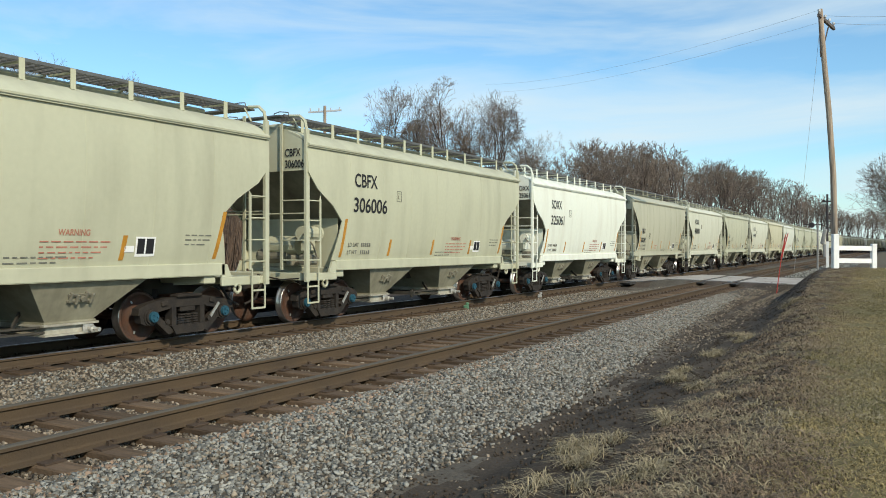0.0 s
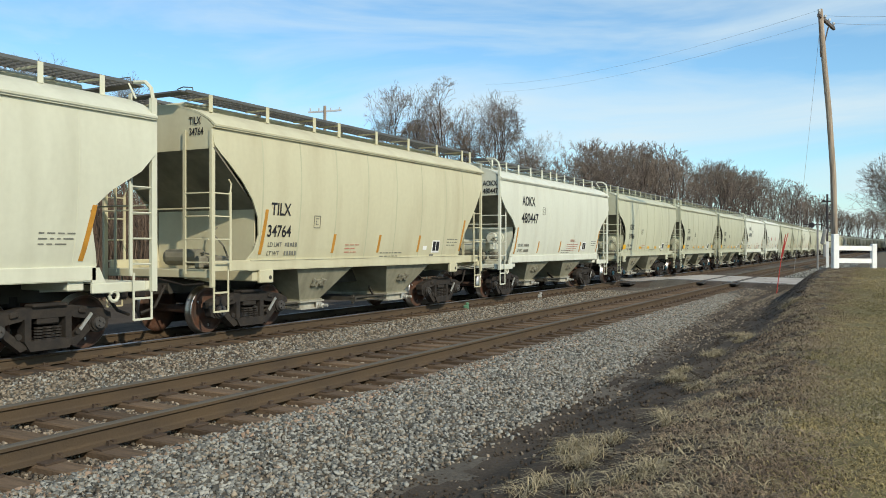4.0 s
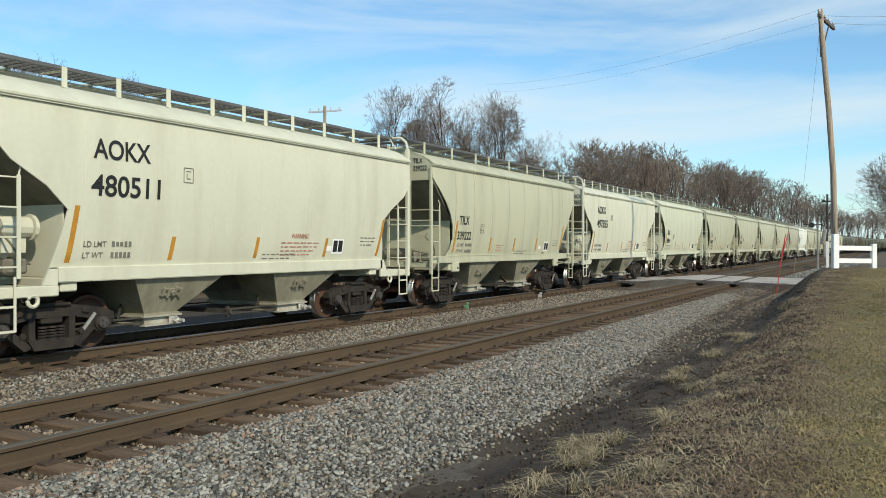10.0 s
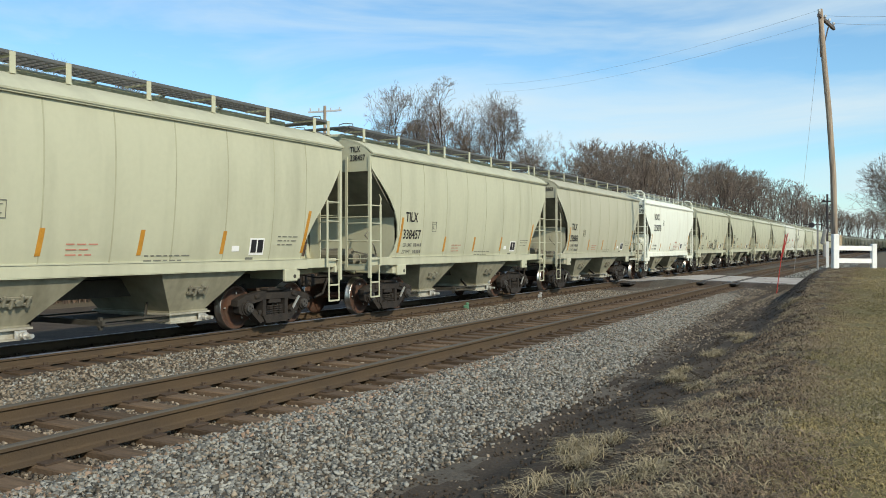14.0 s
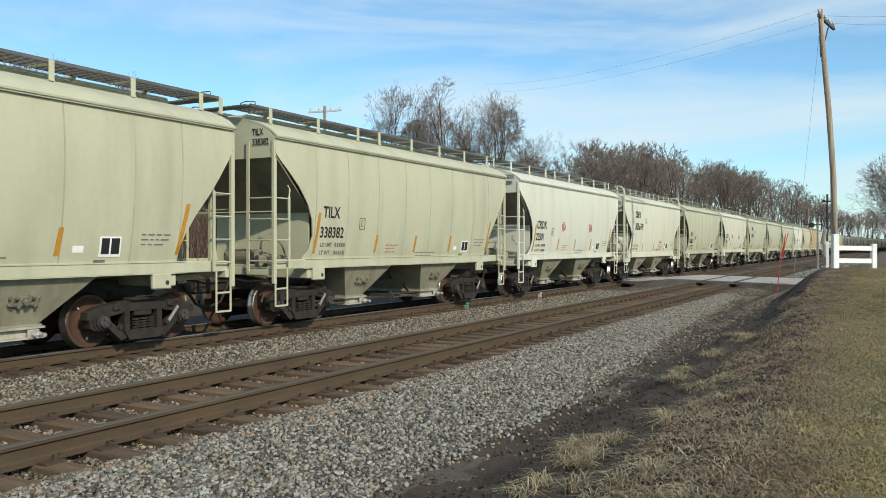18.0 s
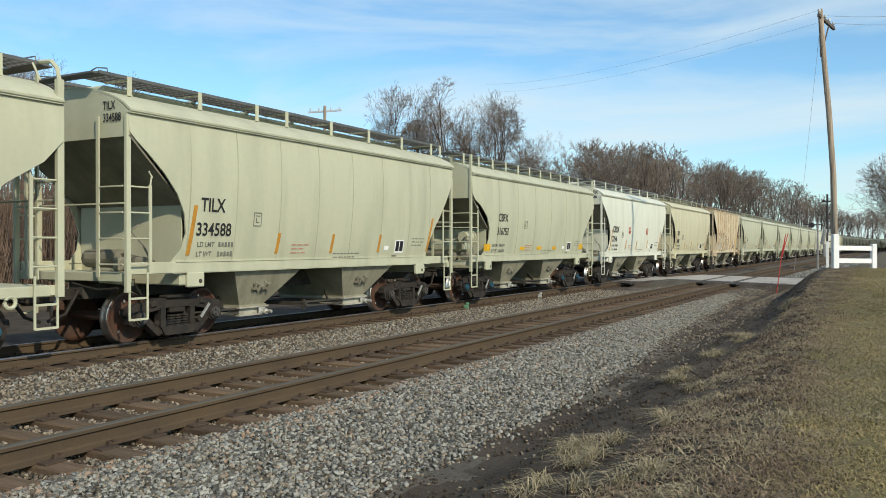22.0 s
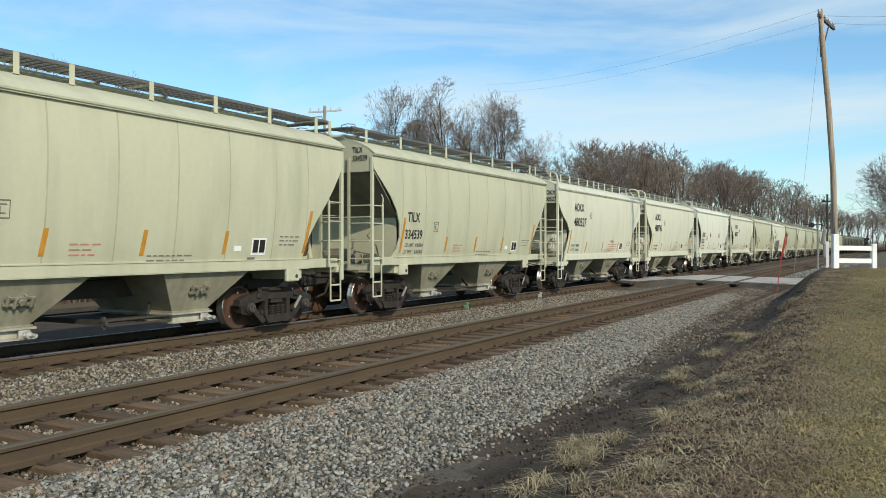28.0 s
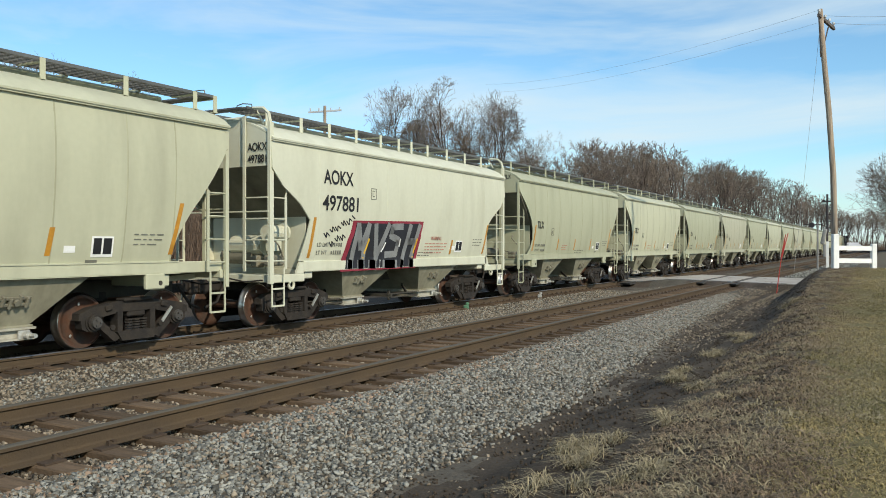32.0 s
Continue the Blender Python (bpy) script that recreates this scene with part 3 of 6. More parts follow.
def underframe(car, paint, deep, trucks):
    for s in (-1, 1):
        bm = bmn()
        if deep:    # the sill spans the body alone, with a low beam under each end
            box(bm, (s * 1.385, 0.05, 1.285), (0.06, 9.2, 0.235), bevel=0.012)
            box(bm, (s * 1.34, 0.05, 1.175), (0.13, 9.2, 0.02))
            for e in (-1, 1):
                box(bm, (s * 1.40, e * (HALF - 0.63), 1.04), (0.07, 1.16, 0.17), bevel=0.015)
                prism(bm, [(0.0, 1.13), (e * 0.26, 1.13), (e * 0.14, 1.38), (0.0, 1.38)], 0.05,
                      Matrix(((0, 0, 1, s * 1.39), (1, 0, 0, e * (HALF - 1.2)), (0, 1, 0, 0), (0, 0, 0, 1))))
        else:
            box(bm, (s * 1.385, 0, 1.345), (0.05, 2 * HALF - 0.1, 0.21), bevel=0.012)
            box(bm, (s * 1.34, 0, 1.245), (0.13, 2 * HALF - 2.2, 0.02))
            box(bm, (s * 1.40, 0, 1.447), (0.05, 2 * HALF - 2.3, 0.02))
        part("side_sill", bm, paint, car)
    bm = bmn()
    box(bm, (0, 0, 0.95), (0.36, 2 * HALF - 0.3, 0.32))
    part("center_sill", bm, "under", car, "dark centre sill")
    for s in (-1, 1):
        bm = bmn()
        y = s * (HALF - 0.1)
        z = 1.05 if deep else 1.20
        box(bm, (0, y, z), (2.9, 0.09, 0.16), bevel=0.01)
        box(bm, (0, s * (HALF - 0.5), z + 0.06), (2.7, 0.8, 0.03))
        for x in (-0.75, 0.75):
            bar(bm, (x, s * (HALF - 0.1), z - 0.05), (0, s * (HALF - 1.5), 1.0), 0.1)
        box(bm, (0, s * (HALF - 1.45), 1.12), (2.7, 0.3, 0.22), bevel=0.02)
        part("end_platform", bm, paint, car)
        for x in (-1.38, 1.38):
            bm = bmn()
            out = math.copysign(1, x)
            if deep:    # a towing eye hangs from the end beam
                yc = s * (HALF - 0.78)
                ring = [(x + out * 0.03, yc + 0.085 * math.cos(2 * math.pi * i / 12), 0.90 + 0.085 * math.sin(2 * math.pi * i / 12)) for i in range(13)]
                rod(bm, ring, 0.032, 6)
                box(bm, (x + out * 0.02, yc, 0.985), (0.05, 0.26, 0.07), bevel=0.015)
            else:       # a boxy jacking pad under the sill; a dark disc paints in its hole
                yc = trucks[0 if s < 0 else 1] + 0.12
                box(bm, (x, yc, 1.11), (0.09, 0.42, 0.28), bevel=0.02)
                disc(bm, (x + out * 0.043, yc + 0.1, 1.08), (1, 0, 0), 0.045, 0.012, 10, mat=1)
            part("jacking_pad", bm, [paint, "under"], car)
        bm = bmn()   # coupler and draft gear
        box(bm, (0, s * (HALF + 0.12), 0.88), (0.16, 0.6, 0.18))
        box(bm, (0.02, s * (HALF + 0.48), 0.88), (0.28, 0.26, 0.30), bevel=0.05)
        rod(bm, [(0.2, s * (HALF - 0.05), 0.95), (0.25, s * (HALF + 0.25), 0.55), (0.2, s * (HALF + 0.55), 0.45)], 0.03)
        rod(bm, [(0.08, s * (HALF - 0.02), 1.08), (0.8, s * (HALF + 0.02), 0.98), (1.3, s * (HALF + 0.02), 1.02)], 0.018, 5)
        part("coupler", bm, "truck", car, "dark rusty knuckle coupler")


BAYS = (((-3.03, -0.88), (-2.52, -1.80)), ((0.58, 2.86), (1.10, 1.96)))    # each bay's mouth at the sill and its throat at the gate


def hopper_bay(car, paint, mouth, throat, zt=1.27):
    """A sloping hopper: flat outer faces, a steep front and a long rear slope, down to a flanged outlet."""
    bm = bmn()
    top = [(-1.33, mouth[0]), (1.33, mouth[0]), (1.33, mouth[1]), (-1.33, mouth[1])]
    low = [(-0.98, throat[0]), (0.98, throat[0]), (0.98, throat[1]), (-0.98, throat[1])]
    t = [bm.verts.new((x, v, zt)) for x, v in top]
    b = [bm.verts.new((x, v, 0.50)) for x, v in low]
    for i in range(4):
        bm.faces.new((t[i], t[(i + 1) % 4], b[(i + 1) % 4], b[i]))
    bm.faces.new(b)
    bm.faces.new(t[::-1])
    y, half = (throat[0] + throat[1]) / 2, (throat[1] - throat[0]) / 2
    box(bm, (0, y, 0.50), (2.06, 2 * half + 0.1, 0.03))
    bmesh.ops.recalc_face_normals(bm, faces=bm.faces)
    bay = part("hopper_bay", bm, "dusty", car, "sloping hopper bay darker than the body")
    yc = (mouth[0] + mouth[1]) / 2 * 0.35 + y * 0.65
    for s in (-1, 1):
        bm = bmn()
        lean = Matrix.Rotation(s * 0.45, 3, 'Y')
        n = lean @ Vector((s, 0, 0))
        c = Vector((s * 1.175, yc, 0.90))
        up = lean @ Vector((0, 0, 1))
        for k, h in ((-0.2, 0.02), (-0.07, -0.02), (0.08, 0.03), (0.2, -0.01)):
            box(bm, c + n * 0.03 + Vector((0, k, 0)) + up * h, (0.07, 0.05, 0.18), lean, bevel=0.012)
        for h in (-0.05, 0.06):
            box(bm, c + n * 0.02 + up * h, (0.04, 0.5, 0.035), lean)
        disc(bm, c + n * 0.06 + Vector((0, 0.02, 0)), n, 0.05, 0.05, 8)
        part("vibrator_bracket", bm, "grime", bay, "greasy vibrator bracket")
    bm = bmn()      # outlet frame, and the long gate rails that run forward from it
    box(bm, (0, y, 0.39), (1.98, 2 * half + 0.02, 0.18), bevel=0.015)
    box(bm, (0, y, 0.465), (2.14, 2 * half + 0.16, 0.035))
    box(bm, (0, y, 0.305), (2.14, 2 * half + 0.12, 0.03))
    gate = part("outlet_gate", bm, "gatemetal", bay, "pale flanged outlet frame")
    bm = bmn()
    front = throat[0] - 1.55
    for x in (-0.96, 0.96):
        for z in (0.36, 0.45):
            bar(bm, (x, front, z), (x, throat[0], z), 0.05, 0.03)
        bar(bm, (x, front + 0.05, 0.30), (x, front + 0.05, 0.52), 0.06, 0.05)
    box(bm, (0, front + 0.75, 0.41), (1.8, 1.4, 0.02))
    bar(bm, (-1.05, front + 0.05, 0.42), (1.05, front + 0.05, 0.42), 0.06, 0.09)
    bar(bm, (0.9, throat[0] - 0.5, 0.46), (0.5, throat[0] - 0.1, 0.66), 0.03, 0.08)
    tagged(part("gate_frame", bm, "under", bay, "dark sliding gate rails"), kind="stuff")
    bm = bmn()
    ys = throat[1] - 0.1
    rod(bm, [(-1.16, ys, 0.36), (1.16, ys, 0.36)], 0.035, 8)
    for s in (-1, 1):
        disc(bm, (s * 1.13, ys, 0.36), (1, 0, 0), 0.06, 0.07, 10)
        disc(bm, (s * 1.22, ys + 0.02, 0.36), (1, 0, 0), 0.035, 0.14, 8)
        box(bm, (s * 1.06, ys - 0.02, 0.37), (0.04, 0.2, 0.14), bevel=0.01)
    part("gate_shaft", bm, "bareiron", bay, "bright steel gate opening shaft")


def roof_walk(car, paint, spots, up=0.0):
    z0 = 4.61 + up
    for s in (-1, 1):
        bm = bmn()
        x0, x1 = s * 0.36, s * 1.0
        w = abs(x1 - x0)
        box(bm, (s * 0.99, 0, z0), (0.03, 2 * HALF + 0.3, 0.055))
        box(bm, (s * 0.37, 0, z0), (0.03, 2 * HALF + 0.3, 0.055))
        n = 75
        for i in range(n):
            y = -HALF - 0.1 + (2 * HALF + 0.2) * i / (n - 1)
            box(bm, (s * 0.68, y, z0), (w - 0.03, 0.03, 0.04))
        for i in range(4):
            box(bm, (s * (0.47 + 0.14 * i), 0, z0 + 0.003), (0.014, 2 * HALF + 0.25, 0.04))
        part("running_board", bm, "galv", car, "galvanised steel grating walkway")
    bm = bmn()
    box(bm, (0, 0, z0 - 0.11), (0.6, 2 * HALF - 1.0, 0.13), bevel=0.03)
    for i in range(7):
        y = -HALF + 1.1 + i * (2 * HALF - 2.2) / 6
        box(bm, (0, y, z0 - 0.03), (0.7, 0.06, 0.05))
    for s in (-1, 1):
        rim = bmn()
        y = s * (HALF - 0.05)
        for x in (-0.75, 0.75):
            rod(rim, [(x - 0.22, y, z0 + 0.01), (x - 0.20, y, z0 + 0.1), (x, y + s * 0.05, z0 + 0.12), (x + 0.20, y, z0 + 0.1), (x + 0.22, y, z0 + 0.01)], 0.012, 5)
        box(rim, (0, s * (HALF + 0.1), z0 - 0.01), (1.9, 0.3, 0.03))
        part("end_walkway", rim, "galv", car, "end crosswalk with handholds")
    part("hatch_cover", bm, paint, car, "long trough hatch cover with hold-down bars")

    def bracket(bm, s, y):
        box(bm, (s * 1.01, y, z0 - 0.145), (0.02, 0.10, 0.33), bevel=0.004)
        box(bm, (s * 0.70, y, z0 - 0.04), (0.6, 0.05, 0.03))
        box(bm, (s * 0.98, y, z0 - 0.31), (0.10, 0.10, 0.02))

    first = None
    for y in spots:
        if first is None:
            bm = bmn()
            bracket(bm, 1, 0)
            first = part("board_bracket", bm, paint, car)
            first.matrix_basis = pose(0, y, 0)
        else:
            share(first, pose(0, y, 0), car)
    bm = bmn()
    for y in spots:
        bracket(bm, -1, y)
    tagged(part("rear_brackets", bm, paint, car), kind="stuff")


def end_ironwork(car, paint, kind, high=3.95):
    """Corner posts, ladders, grab irons and sill steps at both ends."""
    for s in (-1, 1):
        for side in (-1, 1):
            x = side * 1.49
            bm = bmn()
            ye = s * (HALF - 0.02)
            top = 4.30 if kind == "loop" else 4.52 if kind == "tall" else high
            bar(bm, (x, ye, 0.95), (x, ye, top), *((0.07, 0.115) if kind == "loop" else (0.06, 0.09)))
            if kind == "loop":
                rod(bm, [(x, ye, 4.28), (side * 1.44, ye, 4.48), (side * 1.3, ye, 4.60), (side * 1.02, ye, 4.62)], 0.035, 6)
                rod(bm, [(side * 1.2, ye - s * 0.12, 4.3), (side * 1.02, ye - s * 0.12, 4.58)], 0.018, 5)
            part("corner_post", bm, paint, car)
            bm = bmn()
            yi = s * (HALF - 0.5)
            zt = 2.78
            bar(bm, (x, yi, 1.25), (x, yi, zt), 0.025, 0.06)
            rod(bm, [(x, yi, zt - 0.02), (x - side * 0.02, yi - s * 0.05, zt + 0.16), (x - side * 0.04, s * (HALF - 0.5), zt + 0.25)], 0.018, 5)
            for i in range(4):
                z = 1.42 + 0.44 * i
                rod(bm, [(x, ye, z), (x, yi, z)], 0.016, 5)
            part("side_ladder", bm, paint, car)
            bm = bmn()
            ys = s * (HALF - 0.06)
            for y in (ys, s * (HALF - 0.44)):
                bar(bm, (x, y, 1.28), (x, y, 0.47), 0.02, 0.036)
            for z in (0.48, 0.84):
                bar(bm, (x, ys, z), (x, s * (HALF - 0.44), z), 0.025, 0.036)
            part("sill_step", bm, paint, car)
        bm = bmn()
        ye = s * (HALF + 0.05)
        bar(bm, (0.84, ye, 1.2), (0.84, ye, high + (0.5 if kind in ("loop", "tall") else 0.0)), 0.07, 0.03)
        if high > 4:
            for x in (-0.25, -1.49):
                bar(bm, (x, ye, 1.2), (x, ye, high), 0.09, 0.07)
        for i in range(4):
            z = 1.42 + 0.44 * i
            rod(bm, [(0.84, ye, z), (1.46, ye, z)], 0.016, 5)
        rod(bm, [(-1.45, ye, 2.45), (1.49, ye, 2.45)], 0.016, 5)
        bar(bm, (-1.1, ye, 1.2), (-1.1, ye, 3.3), 0.06, 0.03)
        part("end_ladder", bm, paint, car)


def brake_gear(car, paint, drum):
    y = -HALF + 0.75
    if drum:
        brake_drum(car, paint, y)
    bm = bmn()
    box(bm, (1.0, y - 0.05, 1.42), (0.28, 0.4, 0.24), bevel=0.04)
    box(bm, (0.55, y - 0.05, 1.40), (0.2, 0.3, 0.26), bevel=0.04)
    disc(bm, (-0.1, y + 0.1, 1.5), (1, 0, 0), 0.17, 0.9, 12)
    rod(bm, [(1.2, y, 1.5), (1.25, y - 0.2, 1.75), (1.05, y - 0.3, 2.0), (1.0, y - 0.1, 2.1)], 0.02, 5)
    rod(bm, [(-0.4, y, 1.45), (0.4, y + 0.1, 1.6), (1.1, y + 0.2, 1.45)], 0.02, 5)
    part("air_valve", bm, "grime", car, "brake valve with bent pipes")
    bm = bmn()   # hand-brake wheel on the tail end
    ye = HALF + 0.1
    for i in range(14):
        a, b = 2 * math.pi * i / 14, 2 * math.pi * (i + 1) / 14
        bar(bm, (-0.6 + 0.27 * math.cos(a), ye, 2.6 + 0.27 * math.sin(a)), (-0.6 + 0.27 * math.cos(b), ye, 2.6 + 0.27 * math.sin(b)), 0.03)
    for a in (0.3, 2.4, 4.5):
        bar(bm, (-0.6, ye, 2.6), (-0.6 + 0.27 * math.cos(a), ye, 2.6 + 0.27 * math.sin(a)), 0.025)
    box(bm, (-0.6, ye - 0.12, 2.55), (0.3, 0.2, 0.45), bevel=0.03)
    part("hand_brake", bm, paint, car, "hand-brake wheel and gear box")


def brake_drum(car, paint, y):
    bm = bmn()
    disc(bm, (0.95, y, 2.02), (0, 1, 0), 0.17, 0.5, 12)
    disc(bm, (0.95, y + 0.3, 2.02), (0, 1, 0), 0.21, 0.06, 12)
    disc(bm, (0.2, y + 0.1, 1.75), (1, 0, 0), 0.22, 0.9, 12)
    box(bm, (0.95, y, 1.78), (0.1, 0.4, 0.3))
    part("brake_cylinder", bm, paint, car, "painted brake cylinder and air tank")


def wheelset_meshes():
    bm = bmn()
    rod(bm, [(-1.0, 0, 0), (1.0, 0, 0)], 0.085, 10)
    axle = bm
    bm = bmn()
    rings = [(0.07, 0.0), (0.10, 0.0), (0.11, -0.05), (0.30, -0.065), (0.395, -0.03), (0.405, 0.0), (0.445, 0.0), (0.457, -0.015), (0.465, -0.1), (0.49, -0.115), (0.49, -0.14), (0.40, -0.14), (0.1, -0.12)]
    n = 32
    vs = [[bm.verts.new((0.07 + x, r * math.cos(2 * math.pi * i / n), r * math.sin(2 * math.pi * i / n))) for i in range(n)] for r, x in rings]
    for j, (a, b) in enumerate(zip(vs, vs[1:])):
        for i in range(n):
            f = bm.faces.new((a[i], a[(i + 1) % n], b[(i + 1) % n], b[i]))
            f.material_index = 1 if 6 <= j <= 9 else 0
            f.smooth = j not in (5, 6)
    bm.faces.new(vs[0][::-1])
    bm.faces.new(vs[-1])
    for a in (0.4, 2.1, 4.4):
        box(bm, (0.045, 0.3 * math.cos(a), 0.3 * math.sin(a)), (0.01, 0.05, 0.03), Matrix.Rotation(a, 3, 'X'), mat=2)
    bmesh.ops.recalc_face_normals(bm, faces=bm.faces)
    return axle, bm


def side_frame_mesh():
    """A cast three-piece truck side frame with openings and spring nest."""
    bm = bmn()
    t = 0.18
    for s in (-1, 1):
        prism(bm, [(s * 0.44, 0.78), (s * 0.95, 0.70), (s * 1.16, 0.62), (s * 1.18, 0.50), (s * 0.80, 0.52), (s * 0.44, 0.58)], t, FRAME_M)
        prism(bm, [(s * 0.76, 0.50), (s * 0.88, 0.44), (s * 0.48, 0.10), (s * 0.34, 0.15)], t, FRAME_M)
        prism(bm, [(s * 0.30, 0.74), (s * 0.41, 0.74), (s * 0.41, 0.24), (s * 0.30, 0.20)], t, FRAME_M)
        prism(bm, [(s * 0.80, 0.64), (s * 1.14, 0.58), (s * 1.11, 0.36), (s * 1.02, 0.31), (s * 0.86, 0.31), (s * 0.80, 0.38)], 0.16, FRAME_M)
    prism(bm, [(-0.46, 0.78), (0.46, 0.78), (0.45, 0.60), (-0.45, 0.60)], t, FRAME_M)
    prism(bm, [(-0.44, 0.26), (0.44, 0.26), (0.34, 0.10), (-0.34, 0.10)], t + 0.08, FRAME_M)
    for s in (-1, 1):
        disc(bm, (0.0, s * 0.889, 0.457), (1, 0, 0), 0.165, 0.2, 14)
        disc(bm, (0.07, s * 0.889, 0.457), (1, 0, 0), 0.135, 0.14, 14)
        box(bm, (0.03, s * 0.60, 0.68), (0.21, 0.14, 0.10), Matrix.Rotation(s * -0.2, 3, 'X'), bevel=0.02)
        disc(bm, (0.095, s * 0.52, 0.34), (1, 0, 0), 0.05, 0.04, 8)
    box(bm, (0.03, 0, 0.80), (0.24, 0.62, 0.06), bevel=0.02)
    for y in (-0.16, 0.0, 0.16):
        for k in range(5):
            disc(bm, (0.06, y, 0.27 + 0.045 * k), (0, 0, 1), 0.072, 0.026, 8)
    box(bm, (0.02, 0, 0.55), (0.14, 0.38, 0.1), bevel=0.02)
    bar(bm, (0.1, 0.55, 0.36), (0.1, 0.78, 0.62), 0.03, 0.05, mat=1)
    bmesh.ops.recalc_face_normals(bm, faces=bm.faces)
    return bm


FRAME_M = Matrix(((0, 0, 1, 0), (1, 0, 0, 0), (0, 1, 0, 0), (0, 0, 0, 1)))


def running_gear(car, cap, centres=(-4.42, 4.03)):
    wheelsets = []
    axle = wheel = frame_ob = bolster = cap_ob = None
    for centre in centres:
        for a in (-1, 1):
            y = centre + a * 0.889
            if axle is None:
                am, wm = wheelset_meshes()
                axle = part("wheelset", am, "wheel", car, "rusty axle")
                ws = axle
                wheel = part("wheel", wm, ["wheel", "tread", "bareiron"], ws, "rusty steel wheel with a bright tread")
                wheel.matrix_basis = pose(0.70, 0, 0)
            else:
                ws = share(axle, Matrix(), car)
                share(wheel, pose(0.70, 0, 0), ws)
            share(wheel, pose(-0.70, 0, 0, 0, 0, 180), ws)
            ws.matrix_basis = pose(0, y, 0.457)
            wheelsets.append(ws)
        for side in (-1, 1):
            m = pose(side * 0.99, centre, 0, 0, 0, 0 if side > 0 else 180)
            if frame_ob is None:
                frame_ob = part("truck_side_frame", side_frame_mesh(), ["truck", "bareiron"], car, "dusty cast steel side frame with coil springs")
                frame_ob.matrix_basis = m
                sf = frame_ob
            else:
                sf = share(frame_ob, m, car)
            for a in (-0.889, 0.889):
                if cap_ob is None:
                    bm = bmn()
                    disc(bm, (0.13, 0, 0), (1, 0, 0), 0.11, 0.12, 14, r2=0.095)
                    for k in range(3):
                        disc(bm, (0.2, 0.05 * math.cos(k * 2.094), 0.05 * math.sin(k * 2.094)), (1, 0, 0), 0.018, 0.03, 6)
                    cap_ob = part("bearing_cap", bm, cap, sf)
                    cap_ob.matrix_basis = pose(0, a, 0.457)
                else:
                    share(cap_ob, pose(0, a, 0.457), sf)
        if bolster is None:
            bm = bmn()
            box(bm, (0, 0, 0.62), (1.9, 0.36, 0.24), bevel=0.03)
            disc(bm, (0, 0, 0.8), (0, 0, 1), 0.2, 0.2, 12)
            for b in (-0.45, 0.45):
                box(bm, (0, b, 0.38), (1.5, 0.1, 0.12))
            bolster = part("bolster", bm, "truck", car)
            bolster.matrix_basis = pose(0, centre, 0)
        else:
            share(bolster, pose(0, centre, 0), car)
    return wheelsets


def aci_plate(car, y, z):
    p = patch(car, "label_plate", y, z, 0.42, 0.34, "whitepaint", label="black and white lubrication stencil")
    for dy, w in ((-0.10, 0.15), (0.095, 0.16)):
        patch(p, "stencil_panel", y + dy, z + 0.01, w, 0.26, "black", lift=0.014)


def small_print(car, y, z, rows, mat="stencil", seed=1):
    """Writing too small to read, as bars."""
    rng = random.Random(seed)
    bm = bmn()
    for r in range(len(rows)):
        zz = z - 0.085 * r
        yy = y
        end = y + rows[r]
        while yy < end:
            w = rng.uniform(0.06, 0.2)
            box(bm, (half_width(zz) + 0.006, yy + w / 2, zz), (0.004, w, 0.022), Matrix.Rotation(0.05, 3, 'Y'))
            yy += w + 0.05
    tagged(part("fine_print", bm, mat, car), kind="stuff")


def sill_plates():
    bm = bmn()
    for y, w in ((-HALF + 1.9, 0.24), (HALF - 1.9, 0.22), (HALF - 1.5, 0.12)):
        box(bm, (1.404, y, 1.30), (0.006, w, 0.08))
    rng = random.Random(2)
    y = 0.6
    while y < 2.2:
        w = rng.uniform(0.05, 0.16)
        box(bm, (1.404, y, 1.30), (0.005, w, 0.045))
        y += w + 0.05
    return bm


